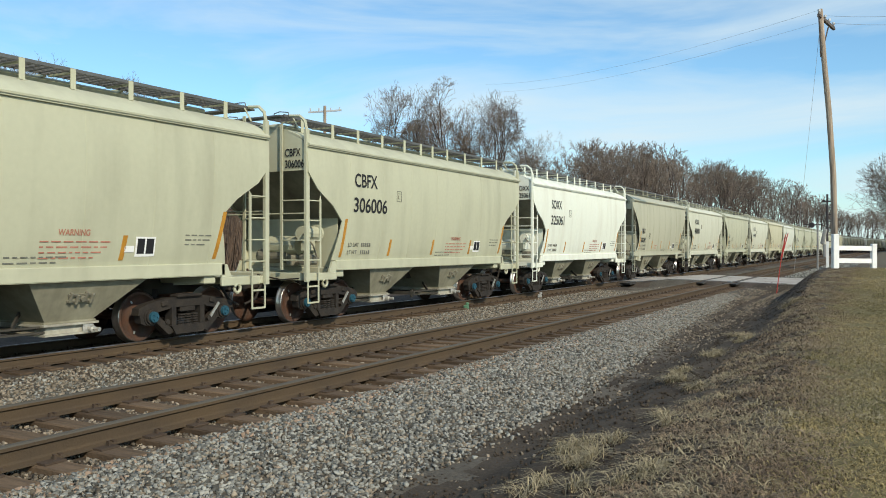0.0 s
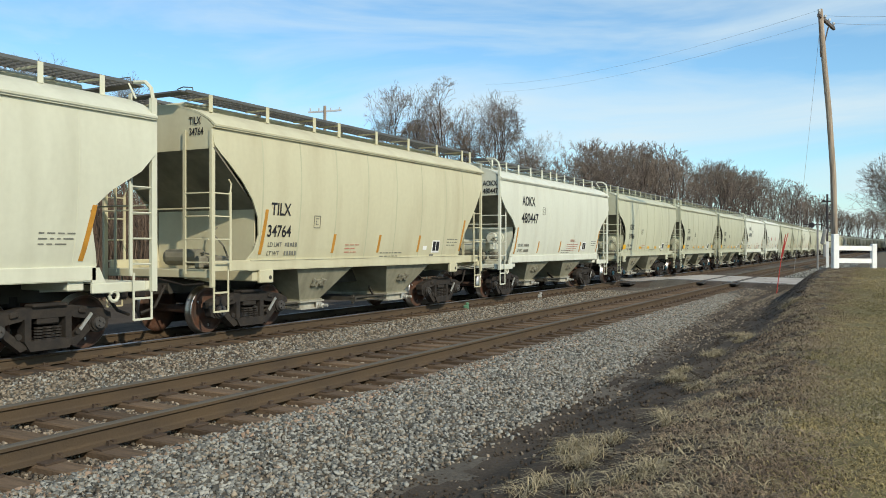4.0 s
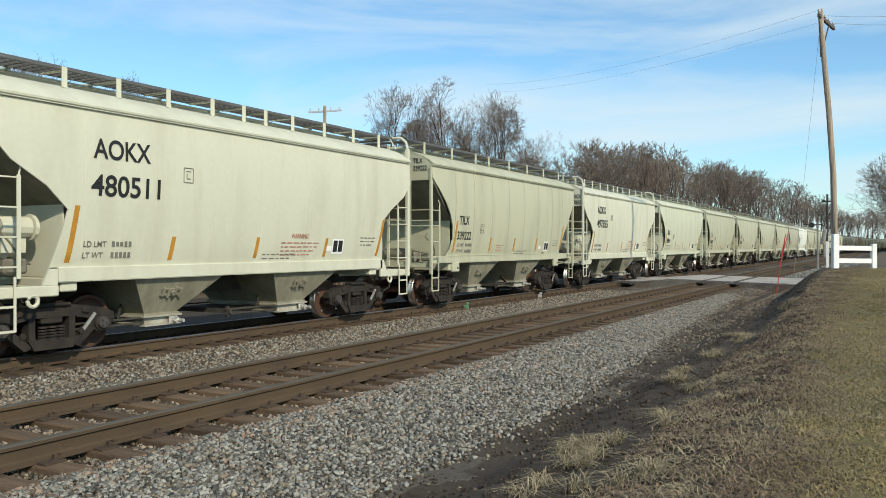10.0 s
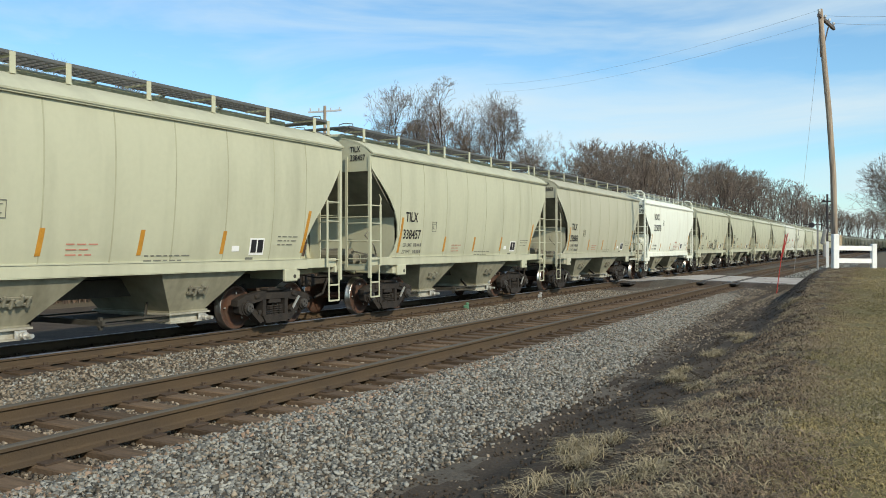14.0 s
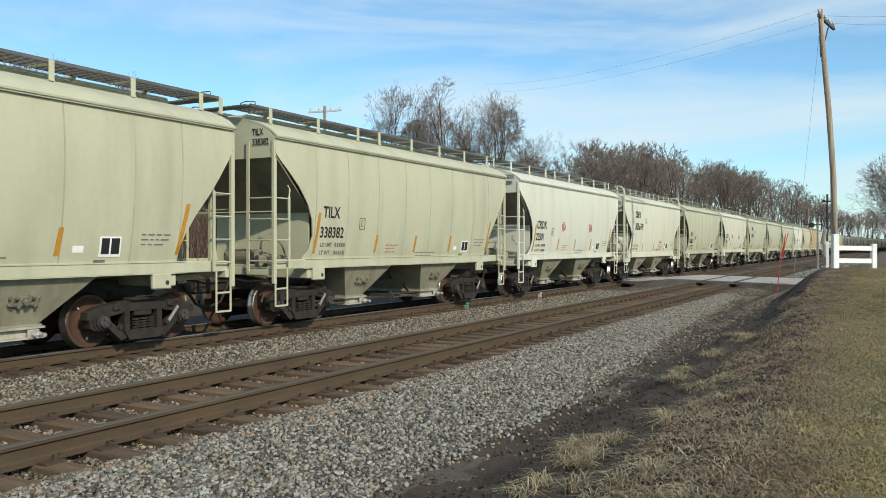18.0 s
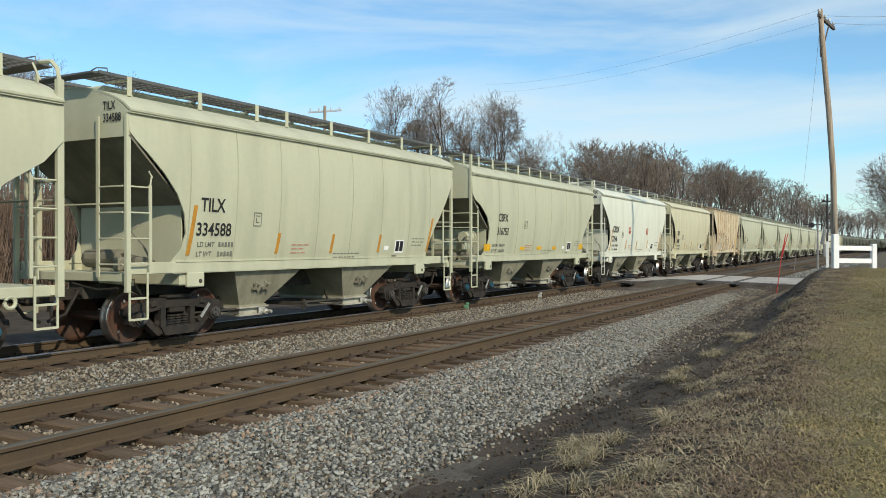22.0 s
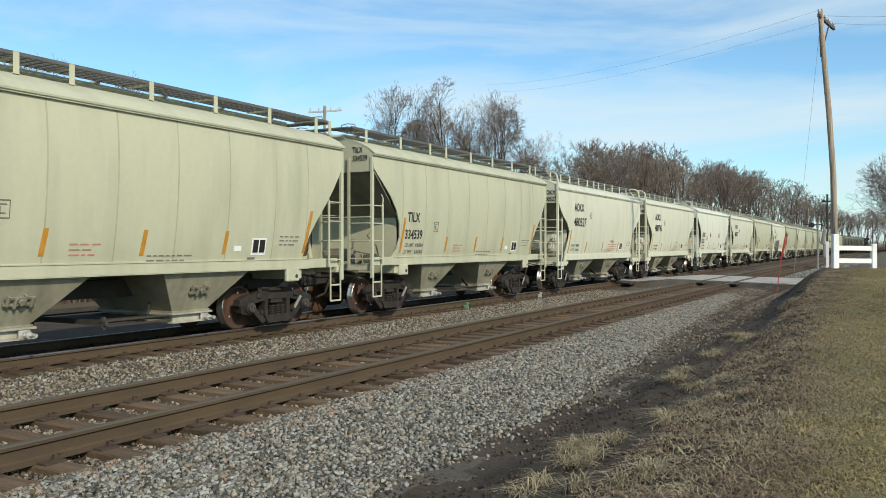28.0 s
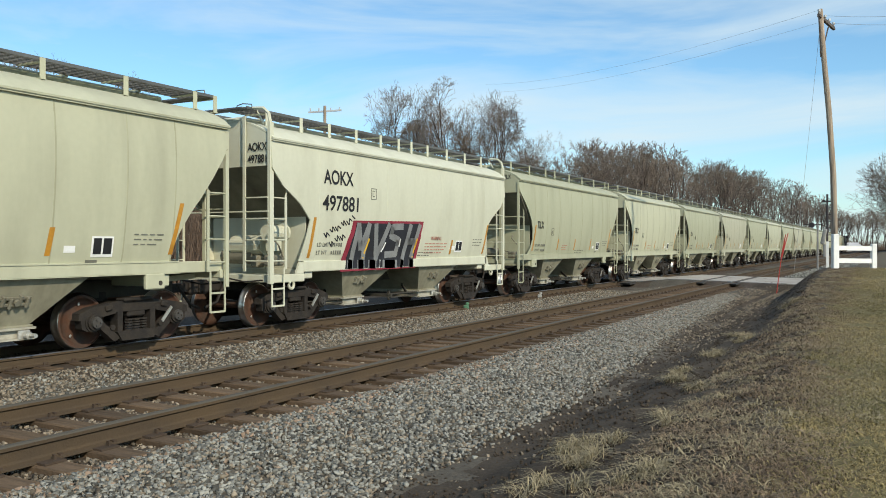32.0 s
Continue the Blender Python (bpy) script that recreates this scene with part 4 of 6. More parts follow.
ROUND_SPOTS = (-5.3, -3.63, -2.01, -1.04, 0.6, 2.2, 3.8, 5.42, 5.95)
EVEN_SPOTS = tuple(-5.3 + 1.06 * i for i in range(11))
BRACKETS = {"angular": (-5.3, -4.15, -3.09, -1.98, -0.86, 0.03, 0.70, 1.60, 2.76, 3.94, 5.09), "round": ROUND_SPOTS, "pale": ROUND_SPOTS, "square": EVEN_SPOTS, "ribbed": EVEN_SPOTS}
STYLE = {   # cut at front and rear, post kind, ribs, amber strips (distance from the front, z, height), bearing cap
    "angular": dict(trucks=(-4.42, 4.03), front=CUT_STRAIGHT, rear=CUT_STRAIGHT, post="loop", ribs=((1.6, 3.0, 4.4, 5.8, 7.2, 8.6, 10.0), 0.014, 0.004, ""), cap="bearing", low=3.4),
    "round": dict(trucks=(-4.25, 3.97), front=CUT_ROUND, rear=CUT_REAR, post="plain", ribs=((1.38, 2.6, 3.9, 5.2, 6.5, 7.8, 9.15, 10.2), 0.035, 0.0015, "softseam"), cap="greycap", low=3.58),
    "pale": dict(trucks=(-4.25, 3.97), front=CUT_ROUND, rear=CUT_REAR, post="plain", ribs=((1.5, 3.2, 4.9, 6.6, 8.3, 10.0), 0.012, 0.003, ""), cap="greycap", low=3.58),
    "square": dict(trucks=(-4.45, 4.0), front=CUT_SQUARE, rear=CUT_SQUARE_REAR, post="tall", ribs=((1.95, 3.5, 5.05, 6.6, 8.2, 9.75), 0.03, 0.006, "seam"), cap="bearing", low=3.2),
    "ribbed": dict(trucks=(-4.18, 3.87), front=CUT_RIBBED_FRONT, rear=CUT_RIBBED, post="plain", ribs=((1.82, 2.61, 3.51, 4.34, 5.27, 6.18, 7.13, 8.14, 9.12, 9.92), 0.045, 0.07, "rustrib"), cap="greycap", low=4.05),
}


def base_car(style, paint, label):
    """One hopper car with all its parts, before lettering. Its origin is on the rail tops under its middle."""
    st = STYLE[style]
    car = thing("hopper_car", label, "rail car", "hopper cars of the train")
    flat = style == "ribbed"
    profile = FLAT if flat else TALL if style in ("round", "pale") else SIDE
    ribs = st["ribs"]
    if style == "round" and paint in ("olive", "grey", "drab"):      # darker seams on the olive and grey cars
        ribs = (ribs[0], 0.024, 0.003, "seam")
    side_sheet(car, paint, 1, st["front"], st["rear"], ribs, profile)
    side_sheet(car, paint, -1, st["front"], st["rear"], None, profile)
    up = 0.06 if style in ("round", "pale") else 0.0
    roof_sheet(car, paint, st["low"], flat, up)
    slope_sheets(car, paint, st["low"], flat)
    deep = style == "angular"
    underframe(car, paint, deep, st["trucks"])
    for mouth, throat in BAYS:
        hopper_bay(car, paint, mouth, throat, 1.18 if deep else 1.27)
    roof_walk(car, paint, BRACKETS[style], 0.07 if up else 0.0)
    end_ironwork(car, paint, st["post"], 4.2 if flat else 3.95)
    brake_gear(car, paint, style in ("angular", "square"))
    running_gear(car, "greycap" if paint in ("cream", "pale") else st["cap"], st["trucks"])
    F = -HALF
    if style == "square":
        for dist, z, w, h in ((1.27, 1.69, 0.46, 0.22), (4.1, 1.65, 0.40, 0.11), (5.65, 1.66, 0.42, 0.12), (7.17, 1.66, 0.38, 0.12), (10.15, 1.71, 0.44, 0.2)):
            patch(car, "reflector", F + dist, z, w, h, "yellow", label="yellow reflective patch")
    else:
        mat = "yellow" if style == "ribbed" else "amber"
        strips = ((1.42, 1.92, 0.90), (3.47, 1.69, 0.42), (5.7, 1.70, 0.42), (8.0, 1.70, 0.42), (10.22, 1.94, 0.9)) if style == "angular" else \
            ((1.47, 2.02, 0.92), (3.9, 1.79, 0.43), (5.8, 1.79, 0.44), (7.77, 1.80, 0.44), (10.27, 2.04, 0.92))
        for dist, z, h in strips:
            if style == "ribbed":
                dist = {1.47: 1.98, 3.9: 3.95, 5.8: 5.69, 7.77: 7.82, 10.27: 9.72}[dist]
            patch(car, "reflector", F + dist, z, 0.09, h, mat, 0.0 if style == "ribbed" else 0.12 if dist < 9 else 0.2, label="yellow reflective strip" if style == "ribbed" else "amber reflective strip")
    aci_plate(car, F + (8.46 if style == "angular" else 8.73), 1.72)
    patch(car, "info_plate", F + 8.12, 1.68, 0.2, 0.11, "whitepaint")
    small_print(car, F + 9.35, 1.93, (0.6, 0.55, 0.4), seed=3)
    small_print(car, F + 5.9, 1.56, (0.9, 0.8), seed=4)
    if style == "angular":
        letter(car, "WARNING", 0.14, F + 6.75, 1.90, "redpaint", name="warning_text")
        small_print(car, F + 6.45, 1.80, (1.1, 1.1, 1.1, 0.9), "redpaint", seed=5)
        tagged(part("sill_plates", sill_plates(), "black", car), kind="stuff")
    elif style != "ribbed":
        small_print(car, F + 4.35, 1.76, (0.42, 0.42, 0.42), "redpaint", seed=5)
        patch(car, "sill_plate", F + 8.55, 1.47, 0.22, 0.07, "stencil")
    if style != "ribbed":
        for words, z in (("LD LMT", 1.72), ("LT WT", 1.54)):
            tagged(letter(car, words, 0.13, F + 1.62, z, "stencil", 1.0, "load_text"), kind="stuff")
    return car


# ---- the train: style, paint, reporting mark and number of each car, from the front ----
TRAIN = [
    ("angular", "olive", "CBFX", ""),
    ("angular", "olive", "CBFX", "306006"), ("angular", "white", "SOXX", "325061"), ("round", "grey", "TILX", "336242"),
    ("angular", "cream", "AOKX", "480800"), ("round", "olive", "TILX", "333930"), ("angular", "cream", "AOKX", "497857"),
    ("round", "yellowish", "TILX", "34764"), ("angular", "pale", "AOKX", "480447"), ("square", "olive", "CEFX", "317066"),
    ("square", "olive", "CEFX", "317007"), ("square", "olive", "CEFX", "316989"), ("angular", "pale", "AOKX", "480729"),
    ("pale", "pale", "CRDX", "22515"), ("round", "olive", "TILX", "336235"), ("round", "olive", "TILX", "339068"),
    ("angular", "cream", "AOKX", "480511"), ("round", "olive", "TILX", "339222"), ("angular", "cream", "AOKX", "497855"),
    ("round", "sage", "TILX", "338644"), ("round", "olive", "TILX", "336078"), ("round", "olive", "TILX", "336388"),
    ("round", "olive", "TILX", "338116"), ("round", "olive", "TILX", "338457"), ("round", "grey", "TILX", "335863"),
    ("angular", "white", "SOXX", "325070"), ("round", "olive", "TILX", ""), ("round", "olive", "TILX", "338405"),
    ("round", "olive", "TILX", "338856"), ("round", "olive", "TILX", "338382"), ("pale", "pale", "CRDX", "22501"),
    ("angular", "cream", "CBFX", "305619"), ("round", "olive", "TILX", "335852"), ("pale", "cream", "CRDX", "22508"),
    ("angular", "olive", "CBFX", "305811"), ("round", "olive", "TILX", "334588"), ("square", "olive", "CBFX", "316753"),
    ("pale", "pale", "CRDX", "22546"), ("round", "yellowish", "TILX", "34806"), ("ribbed", "rusty", "", ""),
    ("round", "olive", "TILX", "331508"), ("round", "olive", "TILX", "338615"), ("round", "olive", "TILX", ""),
    ("round", "olive", "TILX", ""), ("round", "olive", "TILX", "334084"), ("round", "olive", "TILX", "334539"),
    ("angular", "cream", "AOKX", "480527"), ("angular", "cream", "AOKX", "480745"), ("pale", "pale", "CRDX", "22555"),
    ("angular", "cream", "AOKX", "480573"), ("round", "olive", "TILX", "339252"), ("angular", "cream", "AOKX", "497881"),
] + [("round", ("drab", "olive", "drab", "grey")[i % 4], "TILX", "") for i in range(17)]
LABELS = {
    ("angular", "olive"): "beige-grey two-bay covered hopper car with angular ends",
    ("angular", "white"): "bright white two-bay covered hopper car with angular ends",
    ("angular", "cream"): "cream two-bay covered hopper car with angular ends",
    ("angular", "pale"): "pale cream two-bay covered hopper car with angular ends",
    ("round", "olive"): "olive-grey two-bay covered hopper car with rounded end cut-outs",
    ("round", "drab"): "olive-grey two-bay covered hopper car darkened for the tail's shade",
    ("round", "sage"): "light sage-grey two-bay covered hopper car with rounded end cut-outs",
    ("round", "grey"): "warm grey two-bay covered hopper car with rounded end cut-outs",
    ("round", "yellowish"): "dusty yellow-grey two-bay covered hopper car",
    ("pale", "pale"): "pale cream covered hopper car with red circle marks",
    ("pale", "cream"): "cream covered hopper car with red circle marks",
    ("square", "olive"): "olive-grey covered hopper car with yellow reflective patches",
    ("ribbed", "rusty"): "rust-streaked tan ribbed covered hopper car with graffiti",
}
# metres added to a car's place, fitted to where its posts show in the camera's view
NUDGE_AT = ((-1, 0.0), (1, 0.1), (2, 0.17), (3, -0.02), (5, -0.06), (7, 0.2), (8, 0.55), (9, 0.63), (10, 0.6), (11, 0.3), (14, 0.24), (18, 0.2), (21, 0.4), (24, 0.3), (28, 0.15), (30, -0.05), (31, 0.1), (33, -0.1), (36, -0.1), (50, 0.0), (70, 0.0))
NUDGE = {k: float(np.interp(k, [a for a, b in NUDGE_AT], [b for a, b in NUDGE_AT])) for k in range(-1, 70)}
CAR0 = 20.02          # middle of car 0 at the start


def travelled(t):
    return 19.87 * t + 0.0042 * t * t


WEIGHTS = {"338644": ("232600", "53400"), "480573": ("233800", "52200"), "305619": ("233300", "52700"), "22515": ("232300", "53700")}


def dress(car, style, mark, number):
    F = -HALF
    if style in ("round", "pale", "square") and mark:
        my, mz, ny, nz, ms, ns = {"round": (1.64, 2.38, 1.56, 1.93, 0.36, 0.34), "pale": (1.60, 2.37, 1.57, 1.95, 0.40, 0.36),
                                  "square": (1.9, 2.54, 1.86, 2.1, 0.36, 0.34)}[style]
        letter(car, mark, ms, F + my, mz)
        if number:
            letter(car, number, ns, F + ny, nz, wide=0.9)
    elif style == "angular" and mark:
        letter(car, mark, 0.45, F + 1.74, 3.15, wide=0.88)
        if number:
            letter(car, number, 0.48, F + 1.70, 2.55, wide=1.04)
    if mark:
        bm = bmn()      # the weights after the load texts: read ones in figures, the others as bars
        rng = random.Random(number or 1)
        for words, z in zip(WEIGHTS.get(number, ()), (1.72, 1.54)):
            letter(car, words, 0.13, F + 2.22, z, "stencil", 0.95, "load_text")
        for z in (1.765, 1.585):
            for i in range(0 if number in WEIGHTS else 5):
                box(bm, (half_width(z) + 0.007, F + 2.2 + 0.085 * i, z), (0.004, 0.055, 0.09 if rng.random() < 0.8 else 0.07), Matrix.Rotation(0.05, 3, 'Y'))
        if number in WEIGHTS:
            bm.free()
        else:
            tagged(part("load_figures", bm, "stencil", car), kind="stuff")
        bm = bmn()      # small boxed mark
        yc, zc = (F + 3.75, 3.01) if style == "angular" else (F + 4.2, 2.47) if style == "square" else (F + 3.21, 2.27)
        a, b = 0.11, 0.13
        for p, q in (((-a, -b), (a, -b)), ((a, -b), (a, b)), ((a, b), (-a, b)), ((-a, b), (-a, -b)), ((-0.04, -0.06), (0.05, -0.06)), ((-0.04, -0.06), (-0.04, 0.03)), ((-0.06, 0.07), (0.06, 0.07))):
            bar(bm, (half_width(zc + p[1]) + 0.006, yc + p[0], zc + p[1]), (half_width(zc + q[1]) + 0.006, yc + q[0], zc + q[1]), 0.006, 0.015)
        part("boxed_mark", bm, "stencil", car)
        # marks on the front end panel
        ex, ez, size = {"angular": (0.9, 3.72, 0.24), "square": (0.32, 4.08, 0.26)}.get(style, (0.92, 4.06, 0.2))
        for words, z in ((mark, ez), (number, ez - size * 1.05)):
            if words:
                ob = new("end_lettering", flat_text(words, size, "black", "end_lettering", 0.75))
                ob.parent = car
                ob.matrix_basis = pose(ex, -HALF - 0.012, z, 90, 0, 0)
    if style == "pale":
        for dist in (4.32, 7.52):
            bm = bmn()
            n = 18
            yc, zc, r = F + dist, 2.5, 0.165
            for i in range(n):
                a, b = 2 * math.pi * i / n, 2 * math.pi * (i + 1) / n
                bar(bm, (half_width(zc) + 0.012, yc + r * math.cos(a), zc + r * math.sin(a)), (half_width(zc) + 0.012, yc + r * math.cos(b), zc + r * math.sin(b)), 0.012, 0.024)
            bar(bm, (half_width(zc) + 0.012, yc - 0.13, zc + 0.13), (half_width(zc) + 0.012, yc + 0.13, zc - 0.13), 0.012, 0.022)
            bar(bm, (half_width(zc) + 0.010, yc + 0.08, zc + 0.13), (half_width(zc) + 0.010, yc - 0.08, zc - 0.13), 0.008, 0.03)
            part("circle_mark", bm, "signred", car, "red circle with a slash")


BASE, CARS = {}, []
for k, (style, paint, mark, number) in enumerate(TRAIN):
    if (style, paint) not in BASE:
        car = base_car(style, paint, LABELS[(style, paint)])
        BASE[(style, paint)] = copy_thing(car, pose(0, 0, 0))
    else:
        car = copy_thing(BASE[(style, paint)], pose(0, 0, 0))
    CARS.append((car, CAR0 + PITCH * (k - 1) + NUDGE.get(k - 1, 0.0), style, mark, number))
FINE = ("bearing_cap", "vibrator_bracket", "gate_shaft", "fine_print", "info_plate", "air_valve", "stencil_panel", "load_text", "load_figures", "boxed_mark", "hand_brake")
for car, y, *_ in CARS[55:]:      # the tail never comes near
    for o in [o for o in car.children_recursive if o.name.split(".")[0] in FINE]:
        bpy.data.objects.remove(o)
for spare in BASE.values():
    for o in [*spare.children_recursive, spare]:
        bpy.data.objects.remove(o)
for car, y, style, mark, number in CARS:
    dress(car, style, mark, number)


# ---- the utility pole, the fence and the signals by the crossing ----
def place(x, depth):
    """The ground point seen at that column and distance: X and Y."""
    lat = (x - 784) / 1450 * depth
    a = radians(YAW)
    return lat * math.cos(a) - depth * math.sin(a), lat * math.sin(a) + depth * math.cos(a)


def ground_z(X, Y):
    return float(section(np.array(-X), np.array(Y)))


def build_pole():
    X, Y = place(1477, 32)
    z = ground_z(X, Y) - 0.1
    pole = thing("utility_pole", "weathered grey-brown wooden utility pole leaning slightly", "utility pole", at=pose(X, Y, z))
    right = Vector((math.cos(radians(YAW)), math.sin(radians(YAW)), 0))
    bm = bmn()
    pts = [(0, 0), (0.0, 2.0), (-0.06, 4.5), (-0.22, 6.8), (-0.42, 8.9), (-0.58, 10.9)]
    rod(bm, [right * a + Vector((0, 0, h)) for a, h in pts], 0.125, 14, 0.095)
    part("shaft", bm, "pole", pole, smooth=True)
    top = right * -0.55 + Vector((0, 0, 10.55))
    ax = (right * 0.61 + Vector((-math.sin(radians(YAW)), math.cos(radians(YAW)), 0)) * 0.79).normalized()
    bm = bmn()
    bar(bm, top - ax * 0.35 + Vector((0, 0, 0.05)), top + ax * 2.2 + Vector((0, 0, 0.05)), 0.10, 0.12)
    part("crossarm", bm, "arm", pole, "dark weathered crossarm")
    bm = bmn()
    bar(bm, top + Vector((0, 0, -1.5)), top + ax * 1.3 + Vector((0, 0, 0.0)), 0.05, 0.02)
    bar(bm, top + Vector((0, 0, -1.5)), top - ax * 0.3 + Vector((0, 0, 0.0)), 0.05, 0.02)
    part("brace", bm, "arm", pole)
    tips = []
    for k in (-0.25, 0.7, 1.4, 2.1):
        bm = bmn()
        c = top + ax * k
        rod(bm, [c + Vector((0, 0, 0.1)), c + Vector((0, 0, 0.2))], 0.02, 6)
        disc(bm, c + Vector((0, 0, 0.24)), (0, 0, 1), 0.055, 0.09, 8)
        part("insulator", bm, "silver", pole, "pale glass insulator")
        tips.append(Vector((X, Y, z)) + c + Vector((0, 0, 0.26)))
    return tips


TIPS = build_pole()


def wire(name, a, b, sag, r=0.012, label="thin sagging overhead wire"):
    bm = bmn()
    a, b = Vector(a), Vector(b)
    rod(bm, [a.lerp(b, i / 14) - Vector((0, 0, sag * 4 * (i / 14) * (1 - i / 14))) for i in range(15)], r, 5)
    tagged(part(name, bm, "wire"), label, "overhead wire", "overhead wires")


def build_wires():
    for tip, dz in ((TIPS[0], 0.0), (TIPS[2], -0.2)):
        Xa, Ya = place(860, 75)
        wire("overhead_wire", tip, (Xa, Ya, 1.73 + (436 - 150 - 14 * (dz < 0)) * 75 / 1450), 0.7, 0.005)
    for tip, y in ((TIPS[1], 18), (TIPS[3], 34)):
        Xa, Ya = place(1700, 26)
        wire("overhead_wire", tip, (Xa, Ya, 1.73 + (436 - y - 3) * 26 / 1450), 0.1, 0.006)
    Xa, Ya = place(1405, 40)
    wire("guy_wire", TIPS[0] - Vector((0, 0, 0.9)), (Xa, Ya, 0.4), 0.15, 0.006, "thin guy wire down from the pole")


build_wires()


def build_fence():
    fence = thing("white_fence", "short white-painted board fence with two posts", "fence")
    ends = []
    for x, depth, h, w in ((1478, 28.3, 1.2, 0.2), (1546, 28.7, 0.86, 0.17)):
        X, Y = place(x, depth)
        z = ground_z(X, Y)
        bm = bmn()
        box(bm, (X, Y, z + h / 2 - 0.05), (w, w, h + 0.1), Matrix.Rotation(radians(YAW), 3, 'Z'), bevel=0.015)
        part("fence_post", bm, "whitepaint", fence)
        ends.append(Vector((X, Y, z)))
    for h in (0.72, 0.28):
        bm = bmn()
        bar(bm, ends[0] + Vector((0, 0, h)), ends[1] + Vector((0, 0, h - 0.02)), 0.05, 0.16)
        part("fence_board", bm, "whitepaint", fence)


build_fence()


def build_signals():
    X, Y = place(1464, 46)
    mast = thing("signal_mast", "dark steel crossing signal mast with ladder rungs", "signal", at=pose(X, Y, NEAR_Z - 0.05))
    bm = bmn()
    rod(bm, [(0, 0, 0), (0, 0, 4.5)], 0.055, 8)
    part("mast", bm, "signal", mast)
    bm = bmn()
    bar(bm, (0.28, 0.1, 0.4), (0.28, 0.1, 4.0), 0.05)
    for i in range(9):
        bar(bm, (0, 0.05, 0.7 + 0.38 * i), (0.3, 0.1, 0.7 + 0.38 * i), 0.05)
    part("rungs", bm, "signal", mast)
    bm = bmn()
    box(bm, (0.02, -0.12, 1.0), (0.15, 0.05, 1.7), bevel=0.01)
    part("white_board", bm, "whitepaint", mast, "white painted board")
    bm = bmn()
    box(bm, (0, 0, 4.1), (0.5, 0.12, 0.08))
    disc(bm, (-0.16, -0.1, 4.12), (0, 1, 0), 0.07, 0.15, 12)
    part("lamp_bracket", bm, "signal", mast)
    X, Y = place(1447, 44)
    gate = thing("crossing_signal", "silver crossing signal post with flasher lamps", "signal", at=pose(X, Y, NEAR_Z - 0.05))
    bm = bmn()
    rod(bm, [(0, 0, 0), (0, 0, 2.8)], 0.05, 8)
    part("mast", bm, "dullgrey", gate)
    bm = bmn()
    box(bm, (0.3, 0, 2.1), (0.2, 0.2, 0.85), Matrix.Rotation(0.2, 3, 'Y'), bevel=0.05)
    box(bm, (0.34, 0, 1.35), (0.14, 0.18, 0.7), bevel=0.03)
    part("flasher_case", bm, "dullgrey", gate, "dull grey flasher housing")
    bm = bmn()
    disc(bm, (-0.28, -0.1, 2.72), (0, 1, 0), 0.14, 0.3, 14)
    box(bm, (-0.2, 0, 2.75), (0.9, 0.06, 0.06))
    part("flasher_lamp", bm, "signal", gate, "black hooded lamp")
    X, Y = place(1374, 32.5)
    z = ground_z(X, Y)
    stake = thing("marker_stake", "leaning faded red fibreglass marker stake", "marker", at=pose(X, Y, z))
    bm = bmn()
    rod(bm, [(0, 0, -0.05), (0.16, 0.03, 1.3), (0.42, 0.1, 2.42)], 0.018, 6)
    part("stake", bm, "redstake", stake)
    bm = bmn()
    for i in range(5):
        box(bm, (0.2 + 0.03 * i, 0.05, 1.55 + 0.18 * i), (0.06 - 0.007 * i, 0.015, 0.2), Matrix.Rotation(0.25 - 0.12 * (i % 2), 3, 'Y'))
    part("ribbon", bm, "redstake", stake, "limp faded red ribbon")


build_signals()


